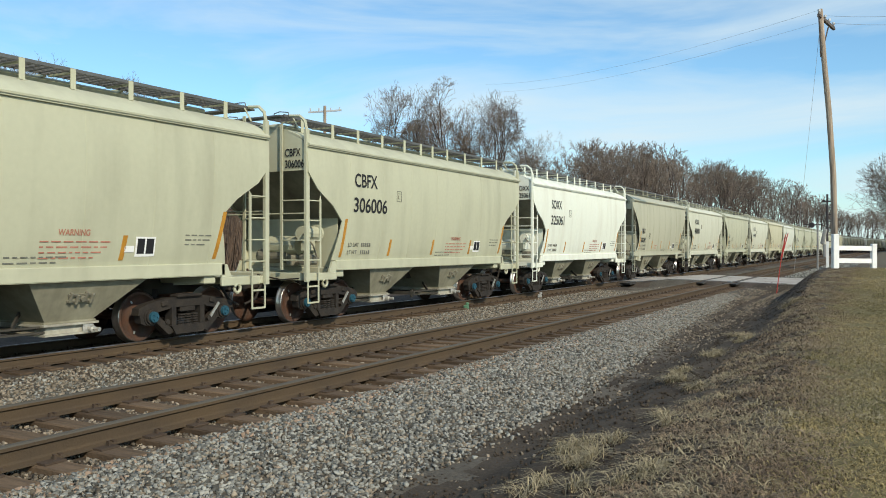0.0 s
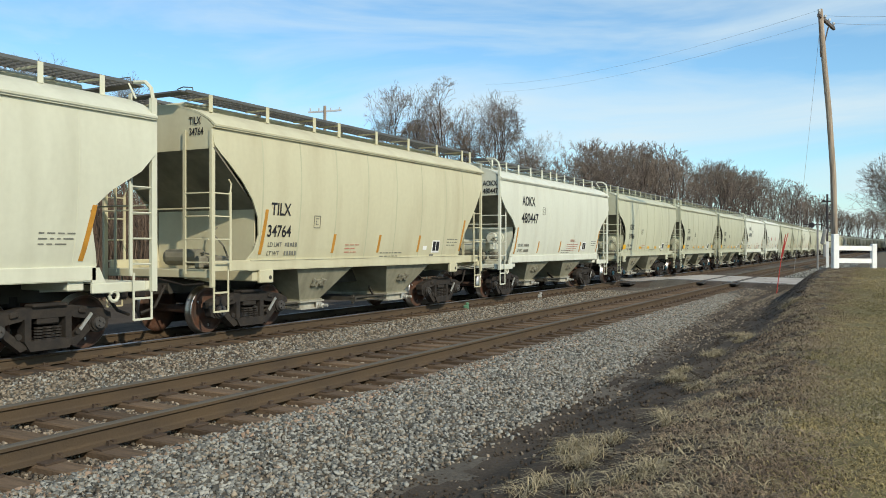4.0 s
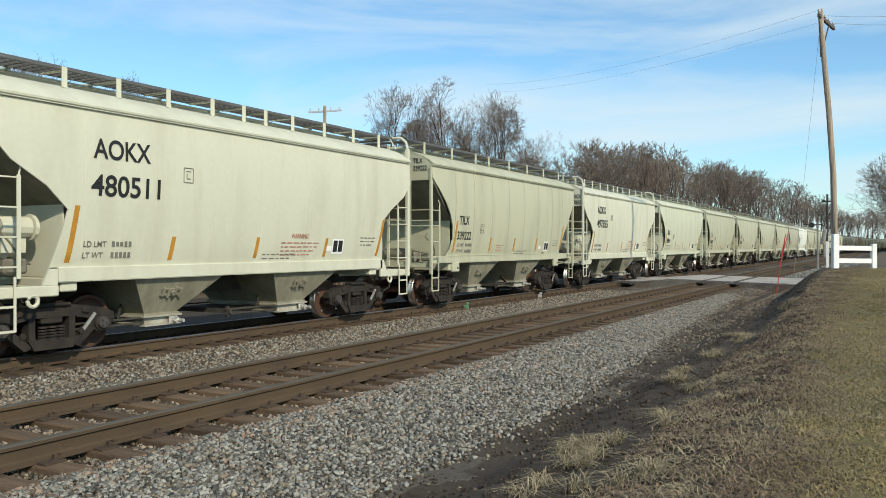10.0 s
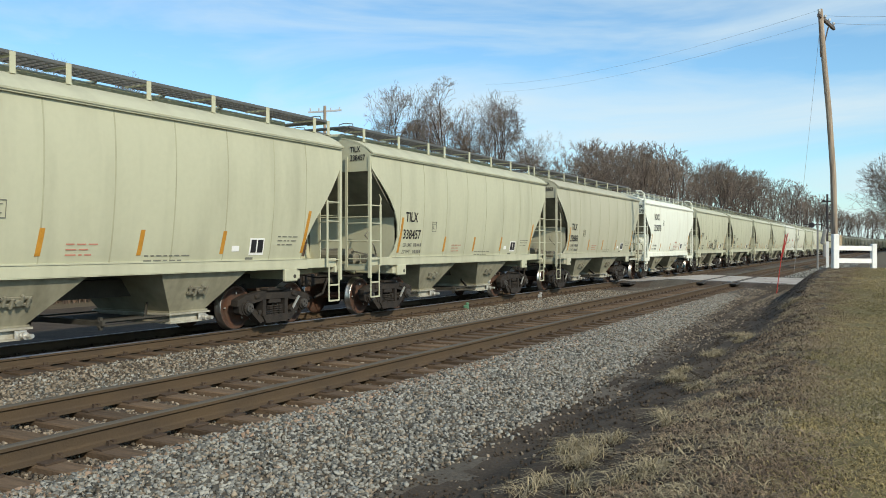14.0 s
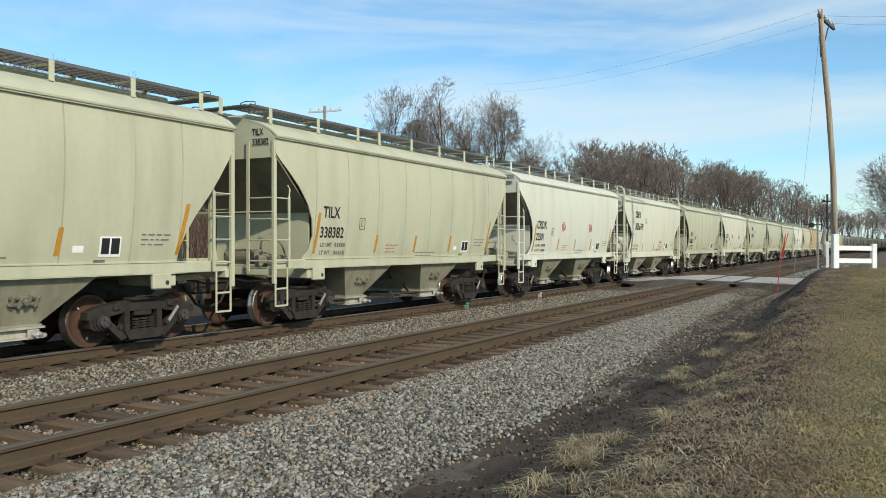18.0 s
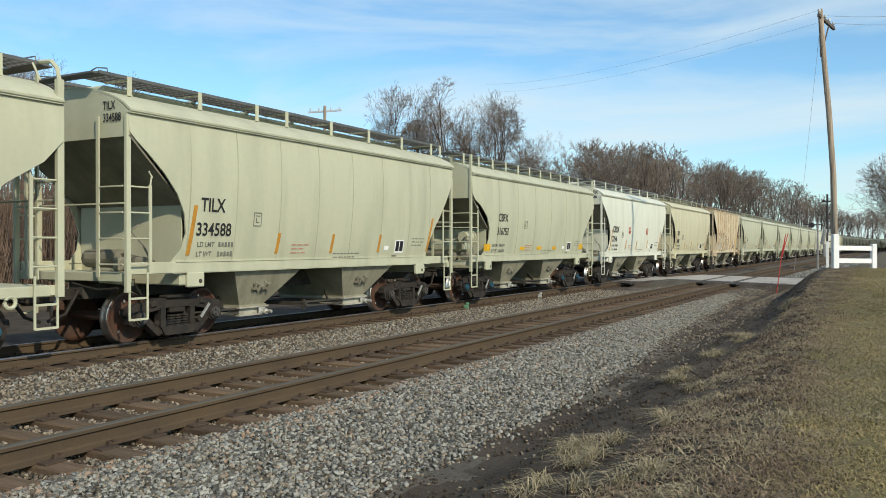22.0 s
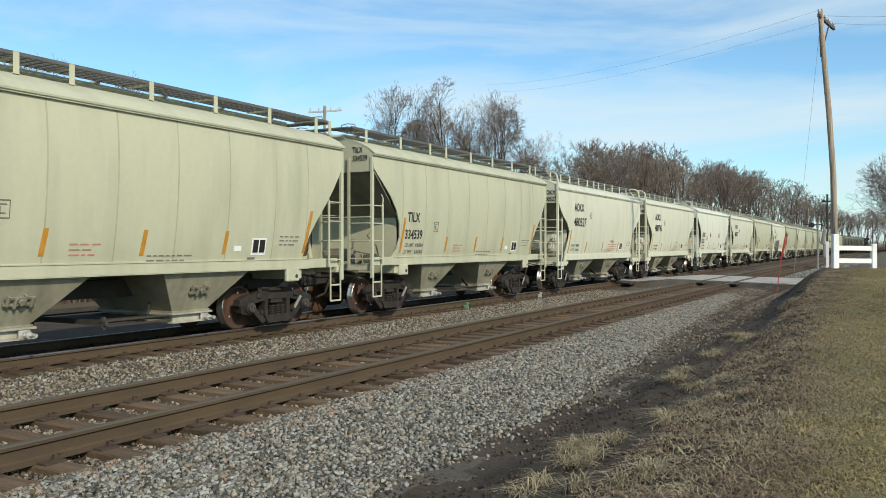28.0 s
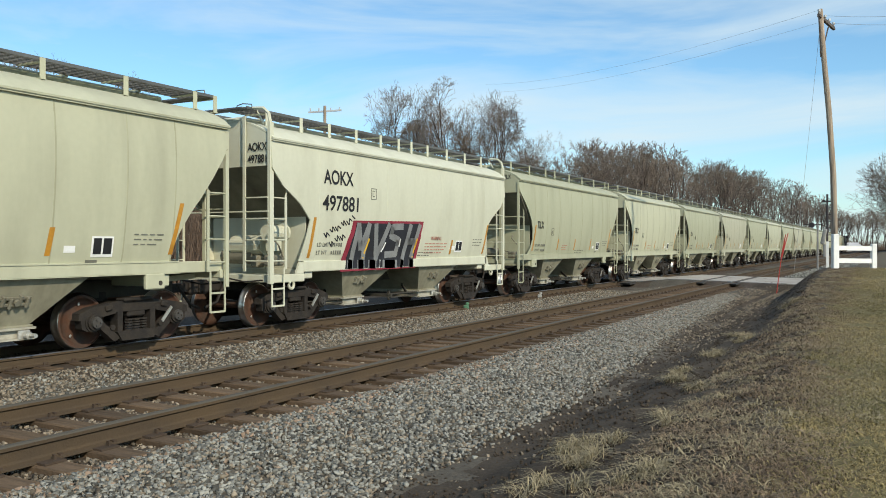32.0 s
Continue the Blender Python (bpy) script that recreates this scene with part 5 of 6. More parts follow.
# ---- bare trees ----
def tree_mesh(seed, height, wide, fork, tip, levels, thick=1.0):
    """A trunk that forks into leaders, each of which branches again and again into fine twigs; an oval crown bounds it."""
    rng = np.random.default_rng(seed)
    A, B, RA, RB, big = [], [], [], [], []
    mid = np.array([0, 0, height * (fork + (1 - fork) * 0.52)])
    axes = np.array([wide * height, wide * height, height * (1 - fork) * 0.5])

    def grow(p, d, length, r, level):
        steps = 5 if level < 2 else 3 if level < 4 else 2
        spots = []
        for k in range(steps):
            d = d + rng.normal(0, 0.10 + 0.035 * level, 3) + np.array([0, 0, 0.12 if level == 1 else 0.06])
            d = d / np.linalg.norm(d)
            q = p + d * length / steps
            out = np.linalg.norm((q - mid) / axes)
            r2 = max(r * 0.86, tip * 0.6)
            A.append(p)
            B.append(q)
            RA.append(r)
            RB.append(r2)
            big.append(level < 3)
            p, r = q, r2
            spots.append((p, d, r))
            if level > 0 and out > 1.0 and q[2] > mid[2] - axes[2] * 0.6:
                break
        if level + 1 >= len(levels):
            return
        n = levels[level + 1]
        for m in range(n):
            u = (m + rng.random()) / n
            if level == 0:
                p0, d0, r0 = spots[-1 - (m % 2)]
            else:
                p0, d0, r0 = spots[min(len(spots) - 1, int(len(spots) * (0.25 + 0.75 * u)))]
            if level == 0:
                a = 2 * math.pi * (m + 0.6 * rng.random()) / n
                side = np.array([math.cos(a), math.sin(a), 0.0])
                spread = rng.uniform(0.15, 0.6) * (1.0 if m else 0.2)
                reach = height * (1 - fork) * rng.uniform(0.75, 0.95)
            else:
                side = rng.normal(0, 1, 3)
                side -= d0 * side.dot(d0)
                side /= np.linalg.norm(side)
                spread = rng.uniform(0.35, 0.8)
                reach = length * (rng.uniform(0.4, 0.62) if level < 3 else rng.uniform(0.5, 0.8))
            e = d0 * math.cos(spread) + side * math.sin(spread)
            grow(p0, e, reach, max(r0 * (rng.uniform(0.55, 0.8) if level == 0 else rng.uniform(0.4, 0.62)), tip), level + 1)

    lean = np.array([rng.normal(0, 0.05), rng.normal(0, 0.05), 1.0])
    grow(np.array([0, 0, -0.3]), lean, height * fork, 0.016 * height * thick, 0)
    A, B, RA, RB, limb = np.array(A), np.array(B), np.array(RA), np.array(RB), np.array(big)
    reach = np.percentile(np.hypot(B[:, 0], B[:, 1]), 98)
    tall = height / B[:, 2].max()
    fit = np.array([max(wide * height / reach, tall * 0.85)] * 2 + [tall])
    A, B = A * fit, B * fit
    out = []
    for pick, sides in ((limb, 6), (~limb, 3)):
        a, b, ra, rb = A[pick], B[pick], RA[pick], RB[pick]
        d = b - a
        d /= np.linalg.norm(d, axis=1)[:, None] + 1e-9
        u = np.cross(d, np.array([0.31, 0.87, 0.38]))
        u /= np.linalg.norm(u, axis=1)[:, None] + 1e-9
        w = np.cross(d, u)
        V = []
        for p, r in ((a, ra), (b, rb)):
            for j in range(sides):
                t = 2 * math.pi * j / sides
                V.append(p + (u * math.cos(t) + w * math.sin(t)) * r[:, None])
        V = np.stack(V, 1).reshape(-1, 3)
        q = np.arange(len(a)) * 2 * sides
        F = np.concatenate([np.stack([q + j, q + (j + 1) % sides, q + sides + (j + 1) % sides, q + sides + j], -1) for j in range(sides)])
        out.append((V, F))
    return out


def make_tree(seed, height, wide, fork, tip, levels, thick=1.0, label="bare grey-brown deciduous tree in winter"):
    (tv, tf), (cv, cf) = tree_mesh(seed, height, wide, fork, tip, levels, thick)
    e = thing("bare_tree", label, "tree", "bare trees")
    fast_mesh("trunk", tv, tf, ["bark"], e)
    fast_mesh("crown", cv, cf, ["twig"], e, "fine bare twigs")
    return e


def build_trees():
    rng = random.Random(11)
    kinds = [make_tree(s, 15.0, w, fk, 0.0075, (1, 5, 6, 5, 5, 3), 0.75) for s, w, fk in ((1, 0.125, 0.62), (2, 0.115, 0.58), (5, 0.115, 0.62), (7, 0.155, 0.54))]
    slim = [make_tree(s, 13.0, w, 0.42, 0.016, (1, 4, 6, 5, 5), 1.1) for s, w in ((21, 0.24), (22, 0.27), (23, 0.21), (24, 0.25), (25, 0.23), (26, 0.20))]
    broad = make_tree(33, 15.0, 0.46, 0.2, 0.011, (1, 7, 8, 6, 6, 3), label="broad bare tree with spreading limbs beyond the lawn")
    used = set()

    def put(src, x, depth, height, src_h, turn):
        X, Y = place(x, depth)
        m = pose(X, Y, -0.6, 0, 0, turn)
        k = height / src_h
        if src.name not in used:
            used.add(src.name)
            src.matrix_basis, src.scale = m, (k, k, k)
            return src
        o = copy_thing(src, m)
        o.scale = (k, k, k)
        return o

    cluster = [(690, 72, 140, 0), (746, 78, 150, 1), (796, 74, 138, 2), (858, 72, 159, 3), (878, 76, 172, 0), (838, 80, 176, 1), (770, 80, 190, 3), (920, 78, 224, 2), (966, 80, 232, 1), (905, 84, 236, 3), (722, 84, 212, 2), (800, 84, 205, 0)]
    for x, depth, top, i in cluster:
        put(kinds[i], x, depth, (436 - top) * depth / 1450 + 2.4, 15.0, rng.uniform(0, 360))
    for x, depth, top, i in ((34, 44, 99, 0), (76, 46, 95, 1), (240, 48, 124, 0)):     # tops that just clear the train
        put(kinds[i], x, depth, (436 - top) * depth / 1450 + 2.4, 15.0, rng.uniform(0, 360))
    # the edge of the wood along the line
    crest = [(970, 300), (1020, 258), (1060, 258), (1110, 260), (1165, 254), (1190, 272), (1265, 284), (1330, 308), (1385, 327), (1445, 350), (1500, 368), (1568, 378)]
    for i in range(84):
        x = 985 + 500 * (i / 83) ** 0.85 + rng.uniform(-9, 9)
        d = rng.uniform(24, 34)
        depth = d * 1450 / (0.8768 * max(1579 - x, 40))
        depth = min(depth, 330)
        top = float(np.interp(x, [c[0] for c in crest], [c[1] for c in crest])) + rng.choice((-10, -4, 0, 6, 14, 26)) + rng.uniform(-4, 4)
        put(slim[i % 6], x, depth, max(5, (436 - top) * depth / 1450 + 2.3), 13.0, rng.uniform(0, 360))
    for i in range(26):
        x = 1478 + 130 * i / 25 + rng.uniform(-4, 4)
        depth = rng.uniform(350, 450)
        put(slim[i % 6], x, depth, (436 - 374 + rng.uniform(-12, 8)) * depth / 1450 + 2.3, 13.0, rng.uniform(0, 360))
    put(broad, 1600, 58, (436 - 268) * 58 / 1450 + 2.4, 15.0, 40)


build_trees()


def build_brush():
    """The thicket of stems behind the first trees, too dense to count."""
    rng = np.random.default_rng(5)
    n = 46000
    kind = np.arange(n)
    y = np.where(kind < 16000, 70 + 480 * rng.random(n) ** 1.2, -25 + 100 * rng.random(n))
    d = np.where(y > 72, 27 + 40 * rng.random(n) ** 1.3 + 6 * (y < 95), 30 + 14 * rng.random(n))
    sh = CURVE * np.clip(y - BEND, 0, None) ** 2
    h = rng.uniform(2.5, 9.5, n) * (0.7 + 0.3 * rng.random(n))
    h = np.where(y > 72, h, h * 0.4 + 3.6)
    base = np.stack([sh - d, y, np.full(n, -0.8)], -1)
    lean = rng.normal(0, 0.16, (n, 2))
    tip = base + np.stack([lean[:, 0] * h, lean[:, 1] * h, h], -1)
    edge = (kind < 9000) & (y > 72)           # scrub along the foot of the wood
    d = np.where(edge, 21.5 + 5 * rng.random(n), d)
    h = np.where(edge, rng.uniform(1.5, 5.5, n), h)
    base[:, 0] = sh - d
    tip = base + np.stack([lean[:, 0] * h * np.where(edge, 2.2, 1), lean[:, 1] * h * np.where(edge, 2.2, 1), h], -1)
    r = rng.uniform(0.015, 0.045, n) * np.where(y > 72, 1.0, 0.8)
    V = []
    for k in range(3):
        a = 2 * math.pi * k / 3
        off = np.stack([np.cos(a) * r, np.sin(a) * r, np.zeros(n)], -1)
        V.append(base + off)
        V.append(tip + off * 0.25)
    V = np.stack(V, 1).reshape(-1, 3)
    q = np.arange(n) * 6
    F = np.concatenate([np.stack([q + 2 * k, q + 2 * ((k + 1) % 3), q + 2 * ((k + 1) % 3) + 1, q + 2 * k + 1], -1) for k in range(3)])
    ob = fast_mesh("thicket", V, F, ["brush"])
    tagged(ob, "dense brown leafless thicket behind the tracks", "thicket", kind="stuff")


build_brush()


def build_shade_stems():
    """Leafless stems added out of view by the far bend, to shade the tail of the train."""
    rng = np.random.default_rng(12)
    n = 9000
    y = rng.uniform(225, 470, n)
    x = CURVE * np.clip(y - BEND, 0, None) ** 2 + rng.uniform(3.5, 10, n)
    h = rng.uniform(15, 23, n)
    a = np.stack([x, y, np.full(n, -0.8)], -1)
    b = a + np.stack([rng.normal(0, 0.1, n) * h, rng.normal(0, 0.1, n) * h, h], -1)
    r = rng.uniform(0.04, 0.10, n)
    V = []
    for k in range(3):
        off = np.stack([np.cos(2.094 * k) * r, np.sin(2.094 * k) * r, np.zeros(n)], -1)
        V += [a + off, b + off * 0.35]
    V = np.stack(V, 1).reshape(-1, 3)
    q = np.arange(n) * 6
    F = np.concatenate([np.stack([q + 2 * k, q + 2 * ((k + 1) % 3), q + 2 * ((k + 1) % 3) + 1, q + 2 * k + 1], -1) for k in range(3)])
    tagged(fast_mesh("thicket", V, F, ["brush"]), "added unseen stems that shade the far bend of the line", "thicket", kind="stuff")


build_shade_stems()


def build_back_pole():
    X, Y = place(575, 60)
    p = thing("utility_pole", "distant wooden utility pole with a pale crossarm behind the train", "utility pole", at=pose(X, Y, -0.7, 0, 0, 20))
    bm = bmn()
    rod(bm, [(0, 0, 0), (0, 0, 12.7)], 0.16, 10, 0.11)
    part("shaft", bm, "pole", p)
    bm = bmn()
    bar(bm, (-1.25, 0, 12.25), (1.25, 0, 12.35), 0.10, 0.12)
    part("crossarm", bm, "silver", p, "pale weathered crossarm")
    for x in (-1.1, -0.45, 0.45, 1.1):
        bm = bmn()
        rod(bm, [(x, 0, 12.35), (x, 0, 12.55)], 0.05, 6)
        part("insulator", bm, "silver", p)


def build_shed():
    X, Y = place(1500, 330)
    s = thing("farm_shed", "distant pale shed with a white metal roof", "shed", at=pose(X, Y, -0.8, 0, 0, 30))
    bm = bmn()
    box(bm, (0, 0, 1.2), (8, 6, 2.4))
    part("wall", bm, "silver", s)
    bm = bmn()
    prism(bm, [(-3.4, 2.4), (0, 4.0), (3.4, 2.4), (3.4, 2.25), (-3.4, 2.25)], 8.4, FRAME_M)
    part("roof", bm, "roofshed", s)


build_back_pole()
build_shed()


def build_engine():
    """The dark engine that pushes at the tail."""
    e = thing("locomotive", "dark diesel locomotive pushing at the tail of the train", "locomotive")
    bm = bmn()
    box(bm, (0, 0, 1.35), (3.0, 21.5, 0.3), bevel=0.05)
    part("frame", bm, "loco", e)
    bm = bmn()
    box(bm, (0, 2.6, 2.95), (1.9, 14.6, 2.9), bevel=0.12)
    part("long_hood", bm, "loco", e)
    bm = bmn()
    box(bm, (0, -6.2, 3.0), (3.0, 2.6, 3.0), bevel=0.15)
    cab = part("cab", bm, "loco", e)
    for x in (-1.505, 1.505):
        for y in (-6.7, -5.7):
            bm = bmn()
            box(bm, (x, y, 3.7), (0.02, 0.7, 0.7), bevel=0.005)
            part("window", bm, "glass", cab)
    bm = bmn()
    box(bm, (0, -8.6, 2.35), (1.8, 2.2, 1.7), bevel=0.2)
    part("nose", bm, "loco", e)
    bm = bmn()
    box(bm, (0, 8.0, 4.35), (2.9, 3.2, 0.7), bevel=0.1)
    part("radiator", bm, "loco", e)
    bm = bmn()
    box(bm, (0, 0, 0.85), (2.6, 4.5, 0.8), bevel=0.15)
    part("fuel_tank", bm, "under", e)
    for s in (-6.8, 6.8):
        for x in (-1.15, 1.15):
            bm = bmn()
            box(bm, (x, s, 0.62), (0.25, 4.6, 0.5), bevel=0.06)
            part("truck_side_frame", bm, "truck", e)
        for k in (-1.7, 0, 1.7):
            bm = bmn()
            for x in (-0.74, 0.74):
                disc(bm, (x, s + k, 0.53), (1, 0, 0), 0.53, 0.13, 18)
            rod(bm, [(-0.8, s + k, 0.53), (0.8, s + k, 0.53)], 0.1, 8)
            part("wheelset", bm, "wheel", e)
    for x in (-1.4, 1.4):
        bm = bmn()
        for y in np.arange(-10, 10.1, 2.0):
            bar(bm, (x, y, 1.5), (x, y, 2.5), 0.04)
        rod(bm, [(x, -10, 2.5), (x, 10, 2.5)], 0.025, 5)
        part("handrail", bm, "silver", e)
    return e


CARS.append((build_engine(), CAR0 + PITCH * 68 + 4.6, "engine", "", ""))


def surface(z):
    return max(half_width(z), 1.408)


def spray(car, paths, mat, thick, lift=0.008, curved=True, label="sprayed graffiti tag"):
    """Strokes through points (metres from the front, height), laid on the side."""
    bm = bmn()
    for path in paths:
        pts = []
        for i in range(len(path) - 1):
            p0, p1, p2, p3 = (Vector(path[max(0, min(len(path) - 1, i + k))]) for k in (-1, 0, 1, 2))
            for j in range(6):
                t = j / 6
                if curved:
                    pts.append(0.5 * (2 * p1 + (p2 - p0) * t + (2 * p0 - 5 * p1 + 4 * p2 - p3) * t * t + (3 * p1 - p0 - 3 * p2 + p3) * t ** 3))
                else:
                    pts.append(p1.lerp(p2, t))
        pts.append(Vector(path[-1]))
        for p, q in zip(pts, pts[1:]):
            if (q - p).length < 1e-5:
                continue
            e = (q - p).normalized() * thick
            n = Vector((-e.y, e.x)) * 0.5
            p, q = p - e * 0.25, q + e * 0.25
            for up, flip in ((lift, 1), (lift - 0.003, -1)):
                ring = [(surface(c.y) + up, c.x - HALF, c.y) for c in (p - n, q - n, q + n, p + n)]
                bm.faces.new([bm.verts.new(c) for c in ring[::flip]])
    return tagged(part("graffiti", bm, mat, car, label), kind="stuff")


def sheet(car, corners, mat, lift, label):
    """A sprayed field between four corners (metres from the front, height), following the side."""
    a, b, c, d = (Vector(p) for p in corners)
    n = 8
    rows = []
    for i in range(n + 1):
        lo, hi = d.lerp(a, i / n), c.lerp(b, i / n)
        rows.append([lo.lerp(hi, k / 12) for k in range(13)])
    rng = random.Random(6)
    for r in rows:
        r[0].x += rng.uniform(-0.03, 0.03)
        r[-1].x += rng.uniform(-0.03, 0.03)
    bm = bmn()
    shell(bm, [[(surface(p.y) + lift, p.x - HALF, p.y) for p in r] for r in rows], [[(surface(p.y) + lift - 0.003, p.x - HALF, p.y) for p in r] for r in rows])
    bmesh.ops.recalc_face_normals(bm, faces=bm.faces)
    return tagged(part("graffiti", bm, mat, car, label), kind="stuff")


def big_tag(car):
    """Slanted block letters in grey on black, edged in dark red, with a row of grey blocks under them."""
    letters = [[(3, 1.44), (3.18, 2.24), (3.34, 1.68), (3.62, 2.25), (3.47, 1.44)],
            [(3.93, 2.25), (4.04, 1.43), (4.53, 2.27)],
            [(5.18, 2.24), (4.72, 2.22), (4.65, 1.99), (5.02, 1.89), (4.96, 1.53), (4.48, 1.51)],
            [(5.31, 1.42), (5.59, 2.27)],
            [(5.75, 1.46), (6.06, 2.28)],
            [(5.49, 1.85), (5.85, 1.86)]]
    sheet(car, [(2.96, 2.34), (6.26, 2.4), (5.98, 1.15), (2.53, 1.13)], "magenta", 0.006, "dark red sprayed edge")
    sheet(car, [(3.1, 2.28), (6.08, 2.33), (5.85, 1.19), (2.73, 1.19)], "graffiti", 0.011, "black sprayed field")
    spray(car, letters, "steelspray", 0.17, 0.016, False, "grey sprayed block letters")
    spray(car, [[(2.88, 1.3), (3, 1.29)],
            [(3.3, 1.29), (3.49, 1.29)],
            [(3.77, 1.29), (4.02, 1.28)],
            [(4.41, 1.28), (4.99, 1.27)],
            [(5.26, 1.28), (5.3, 1.27)],
            [(5.69, 1.27), (5.83, 1.27)]], "steelspray", 0.21, 0.016, False, "row of grey sprayed blocks")
    spray(car, [[(3.47, 1.45), (3.66, 1.9)],
            [(5.8, 1.44), (5.98, 1.92)]], "orange", 0.06, 0.021, False, "yellow spray dashes")
    spray(car, [[(4.27, 1.59), (4.42, 1.81)],
            [(5.09, 1.73), (5.12, 1.91)],
            [(4.2, 1.2), (4.24, 1.38)]], "whitepaint", 0.05, 0.021, False, "white spray glints")
    spray(car, [[(1.83, 2.02), (1.94, 1.93), (1.93, 2.03), (2.05, 1.97)],
            [(2.04, 2.11), (2.15, 2.06), (2.14, 2.17), (2.25, 2.08)],
            [(2.24, 2.17), (2.35, 2.08), (2.34, 2.19), (2.46, 2.14)],
            [(2.45, 2.28), (2.56, 2.22), (2.55, 2.32), (2.67, 2.22)],
            [(2.66, 2.32), (2.78, 2.24), (2.77, 2.37), (2.89, 2.32)],
            [(2.87, 2.45), (3, 2.38)],
            [(2.06, 1.82), (2.17, 1.72), (2.16, 1.83), (2.27, 1.76)],
            [(2.26, 1.91), (2.37, 1.85), (2.35, 1.97), (2.47, 1.87)],
            [(2.45, 1.96), (2.57, 1.87), (2.55, 1.99), (2.67, 1.93)]], "graffiti", 0.03, label="scrawled black tag")


big_tag(CARS[51][0])
tagged_car = CARS[26][0]
spray(tagged_car, [[(4.75, 2.08), (4.35, 2.02), (4.5, 1.85), (4.72, 1.72), (4.45, 1.62), (4.3, 1.5)], [(4.85, 1.62), (4.98, 1.95), (5.08, 1.62), (4.85, 1.68), (5.15, 1.62)],
                   [(5.22, 1.6), (5.3, 1.95)], [(5.38, 1.62), (5.46, 1.95), (5.62, 1.64), (5.66, 1.98)], [(5.5, 1.66), (5.9, 1.7)], [(5.62, 1.56), (5.74, 1.98), (5.86, 1.56)]], "graffiti", 0.045)
spray(tagged_car, [[(6.52, 2.05), (6.4, 2.22), (6.22, 2.05), (6.42, 1.75), (6.36, 1.52), (6.14, 1.48), (6.16, 1.62)], [(6.62, 1.52), (6.68, 2.2)],
                   [(6.98, 2.0), (6.86, 2.18), (6.74, 2.0), (6.92, 1.7), (6.84, 1.46), (6.7, 1.55)], [(6.98, 2.12), (6.96, 1.68), (7.08, 1.6), (7.18, 1.9), (7.12, 2.45)]], "graffiti", 0.045)
rusty_car = CARS[39][0]
letter(rusty_car, "NDYX", 0.36, -HALF + 1.90, 2.48, "faded", wide=0.8)
letter(rusty_car, "298", 0.36, -HALF + 2.92, 2.48, "faded", wide=0.8)
letter(rusty_car, "085", 0.36, -HALF + 3.72, 2.48, "faded", wide=0.8)
for y, w in ((2.37, 0.45), (3.10, 0.71)):
    patch(rusty_car, "paint_patch", -HALF + y, 1.72, w, 0.36, "palepatch", lift=0.004, label="pale repainted patch")
for words, dist, z in (("LD LMT", 2.15, 1.78), ("LT WT", 2.15, 1.60), ("231600", 2.98, 1.78), ("54400", 3.05, 1.60)):
    letter(rusty_car, words, 0.13, -HALF + dist, z, "stencil", 0.8, "load_text")
spray(rusty_car, [[(2.05, 1.87), (2.06, 2.04), (2.16, 2.07), (2.28, 1.87)],
                  [(2.51, 2.31), (2.69, 2.34), (3, 2.37), (3.31, 2.34), (3.64, 2.41)],
                  [(2.51, 2.31), (2.65, 2.09), (2.61, 1.91), (2.51, 1.91)],
                  [(2.71, 2.09), (2.92, 2.1), (3.13, 2.12)],
                  [(2.61, 1.9), (3, 1.95), (3.4, 1.99)],
                  [(3.59, 1.66), (3.5, 1.88), (3.61, 2.22), (3.93, 2.42), (4.23, 2.28), (4.29, 1.89), (4.13, 1.5), (3.88, 1.31), (3.71, 1.5), (3.59, 1.66)],
                  [(4.49, 2.41), (4.39, 2.05), (4.55, 1.89), (4.34, 1.42), (4.18, 1.34)],
                  [(4.65, 2.51), (4.87, 2.45), (5.12, 2.47), (5.04, 2.22), (4.71, 1.97), (4.6, 1.73), (4.73, 1.37)],
                  [(5.29, 1.4), (5.15, 1.65), (5.21, 2.06), (5.33, 2.4), (5.5, 2.53), (5.62, 2.45), (5.56, 2.24), (5.74, 2.23), (6.05, 2.25), (6.22, 2.04), (6.12, 1.73), (5.87, 1.47), (5.62, 1.35)],
                  [(5.62, 1.99), (5.72, 1.86), (5.87, 1.99), (6.01, 1.9)],
                  [(5.44, 1.73), (5.56, 1.83), (5.68, 1.71), (5.87, 1.82)],
                  [(2.36, 1.49), (2.49, 1.38)],
                  [(2.74, 1.41), (2.82, 1.52), (2.97, 1.51), (3.04, 1.37)],
                  [(5.38, 2.15), (5.33, 2.27), (5.48, 2.32), (5.46, 2.15), (5.38, 2.11)]], "graffiti", 0.03, 0.012)
spray(rusty_car, [[(6.35, 1.82), (6.66, 1.66)], [(6.35, 1.66), (6.64, 1.82)], [(6.5, 1.87), (6.5, 1.64)], [(7.62, 1.83), (7.85, 1.64)], [(7.59, 1.66), (7.83, 1.81)]], "redpaint", 0.025, 0.010, label="faint red spray marks")
spray(rusty_car, [[(3.4, 2.0), (3.75, 1.6)], [(4.6, 2.1), (4.5, 1.75)], [(5.1, 2.0), (5.3, 1.7)]], "steelspray", 0.05, 0.008)


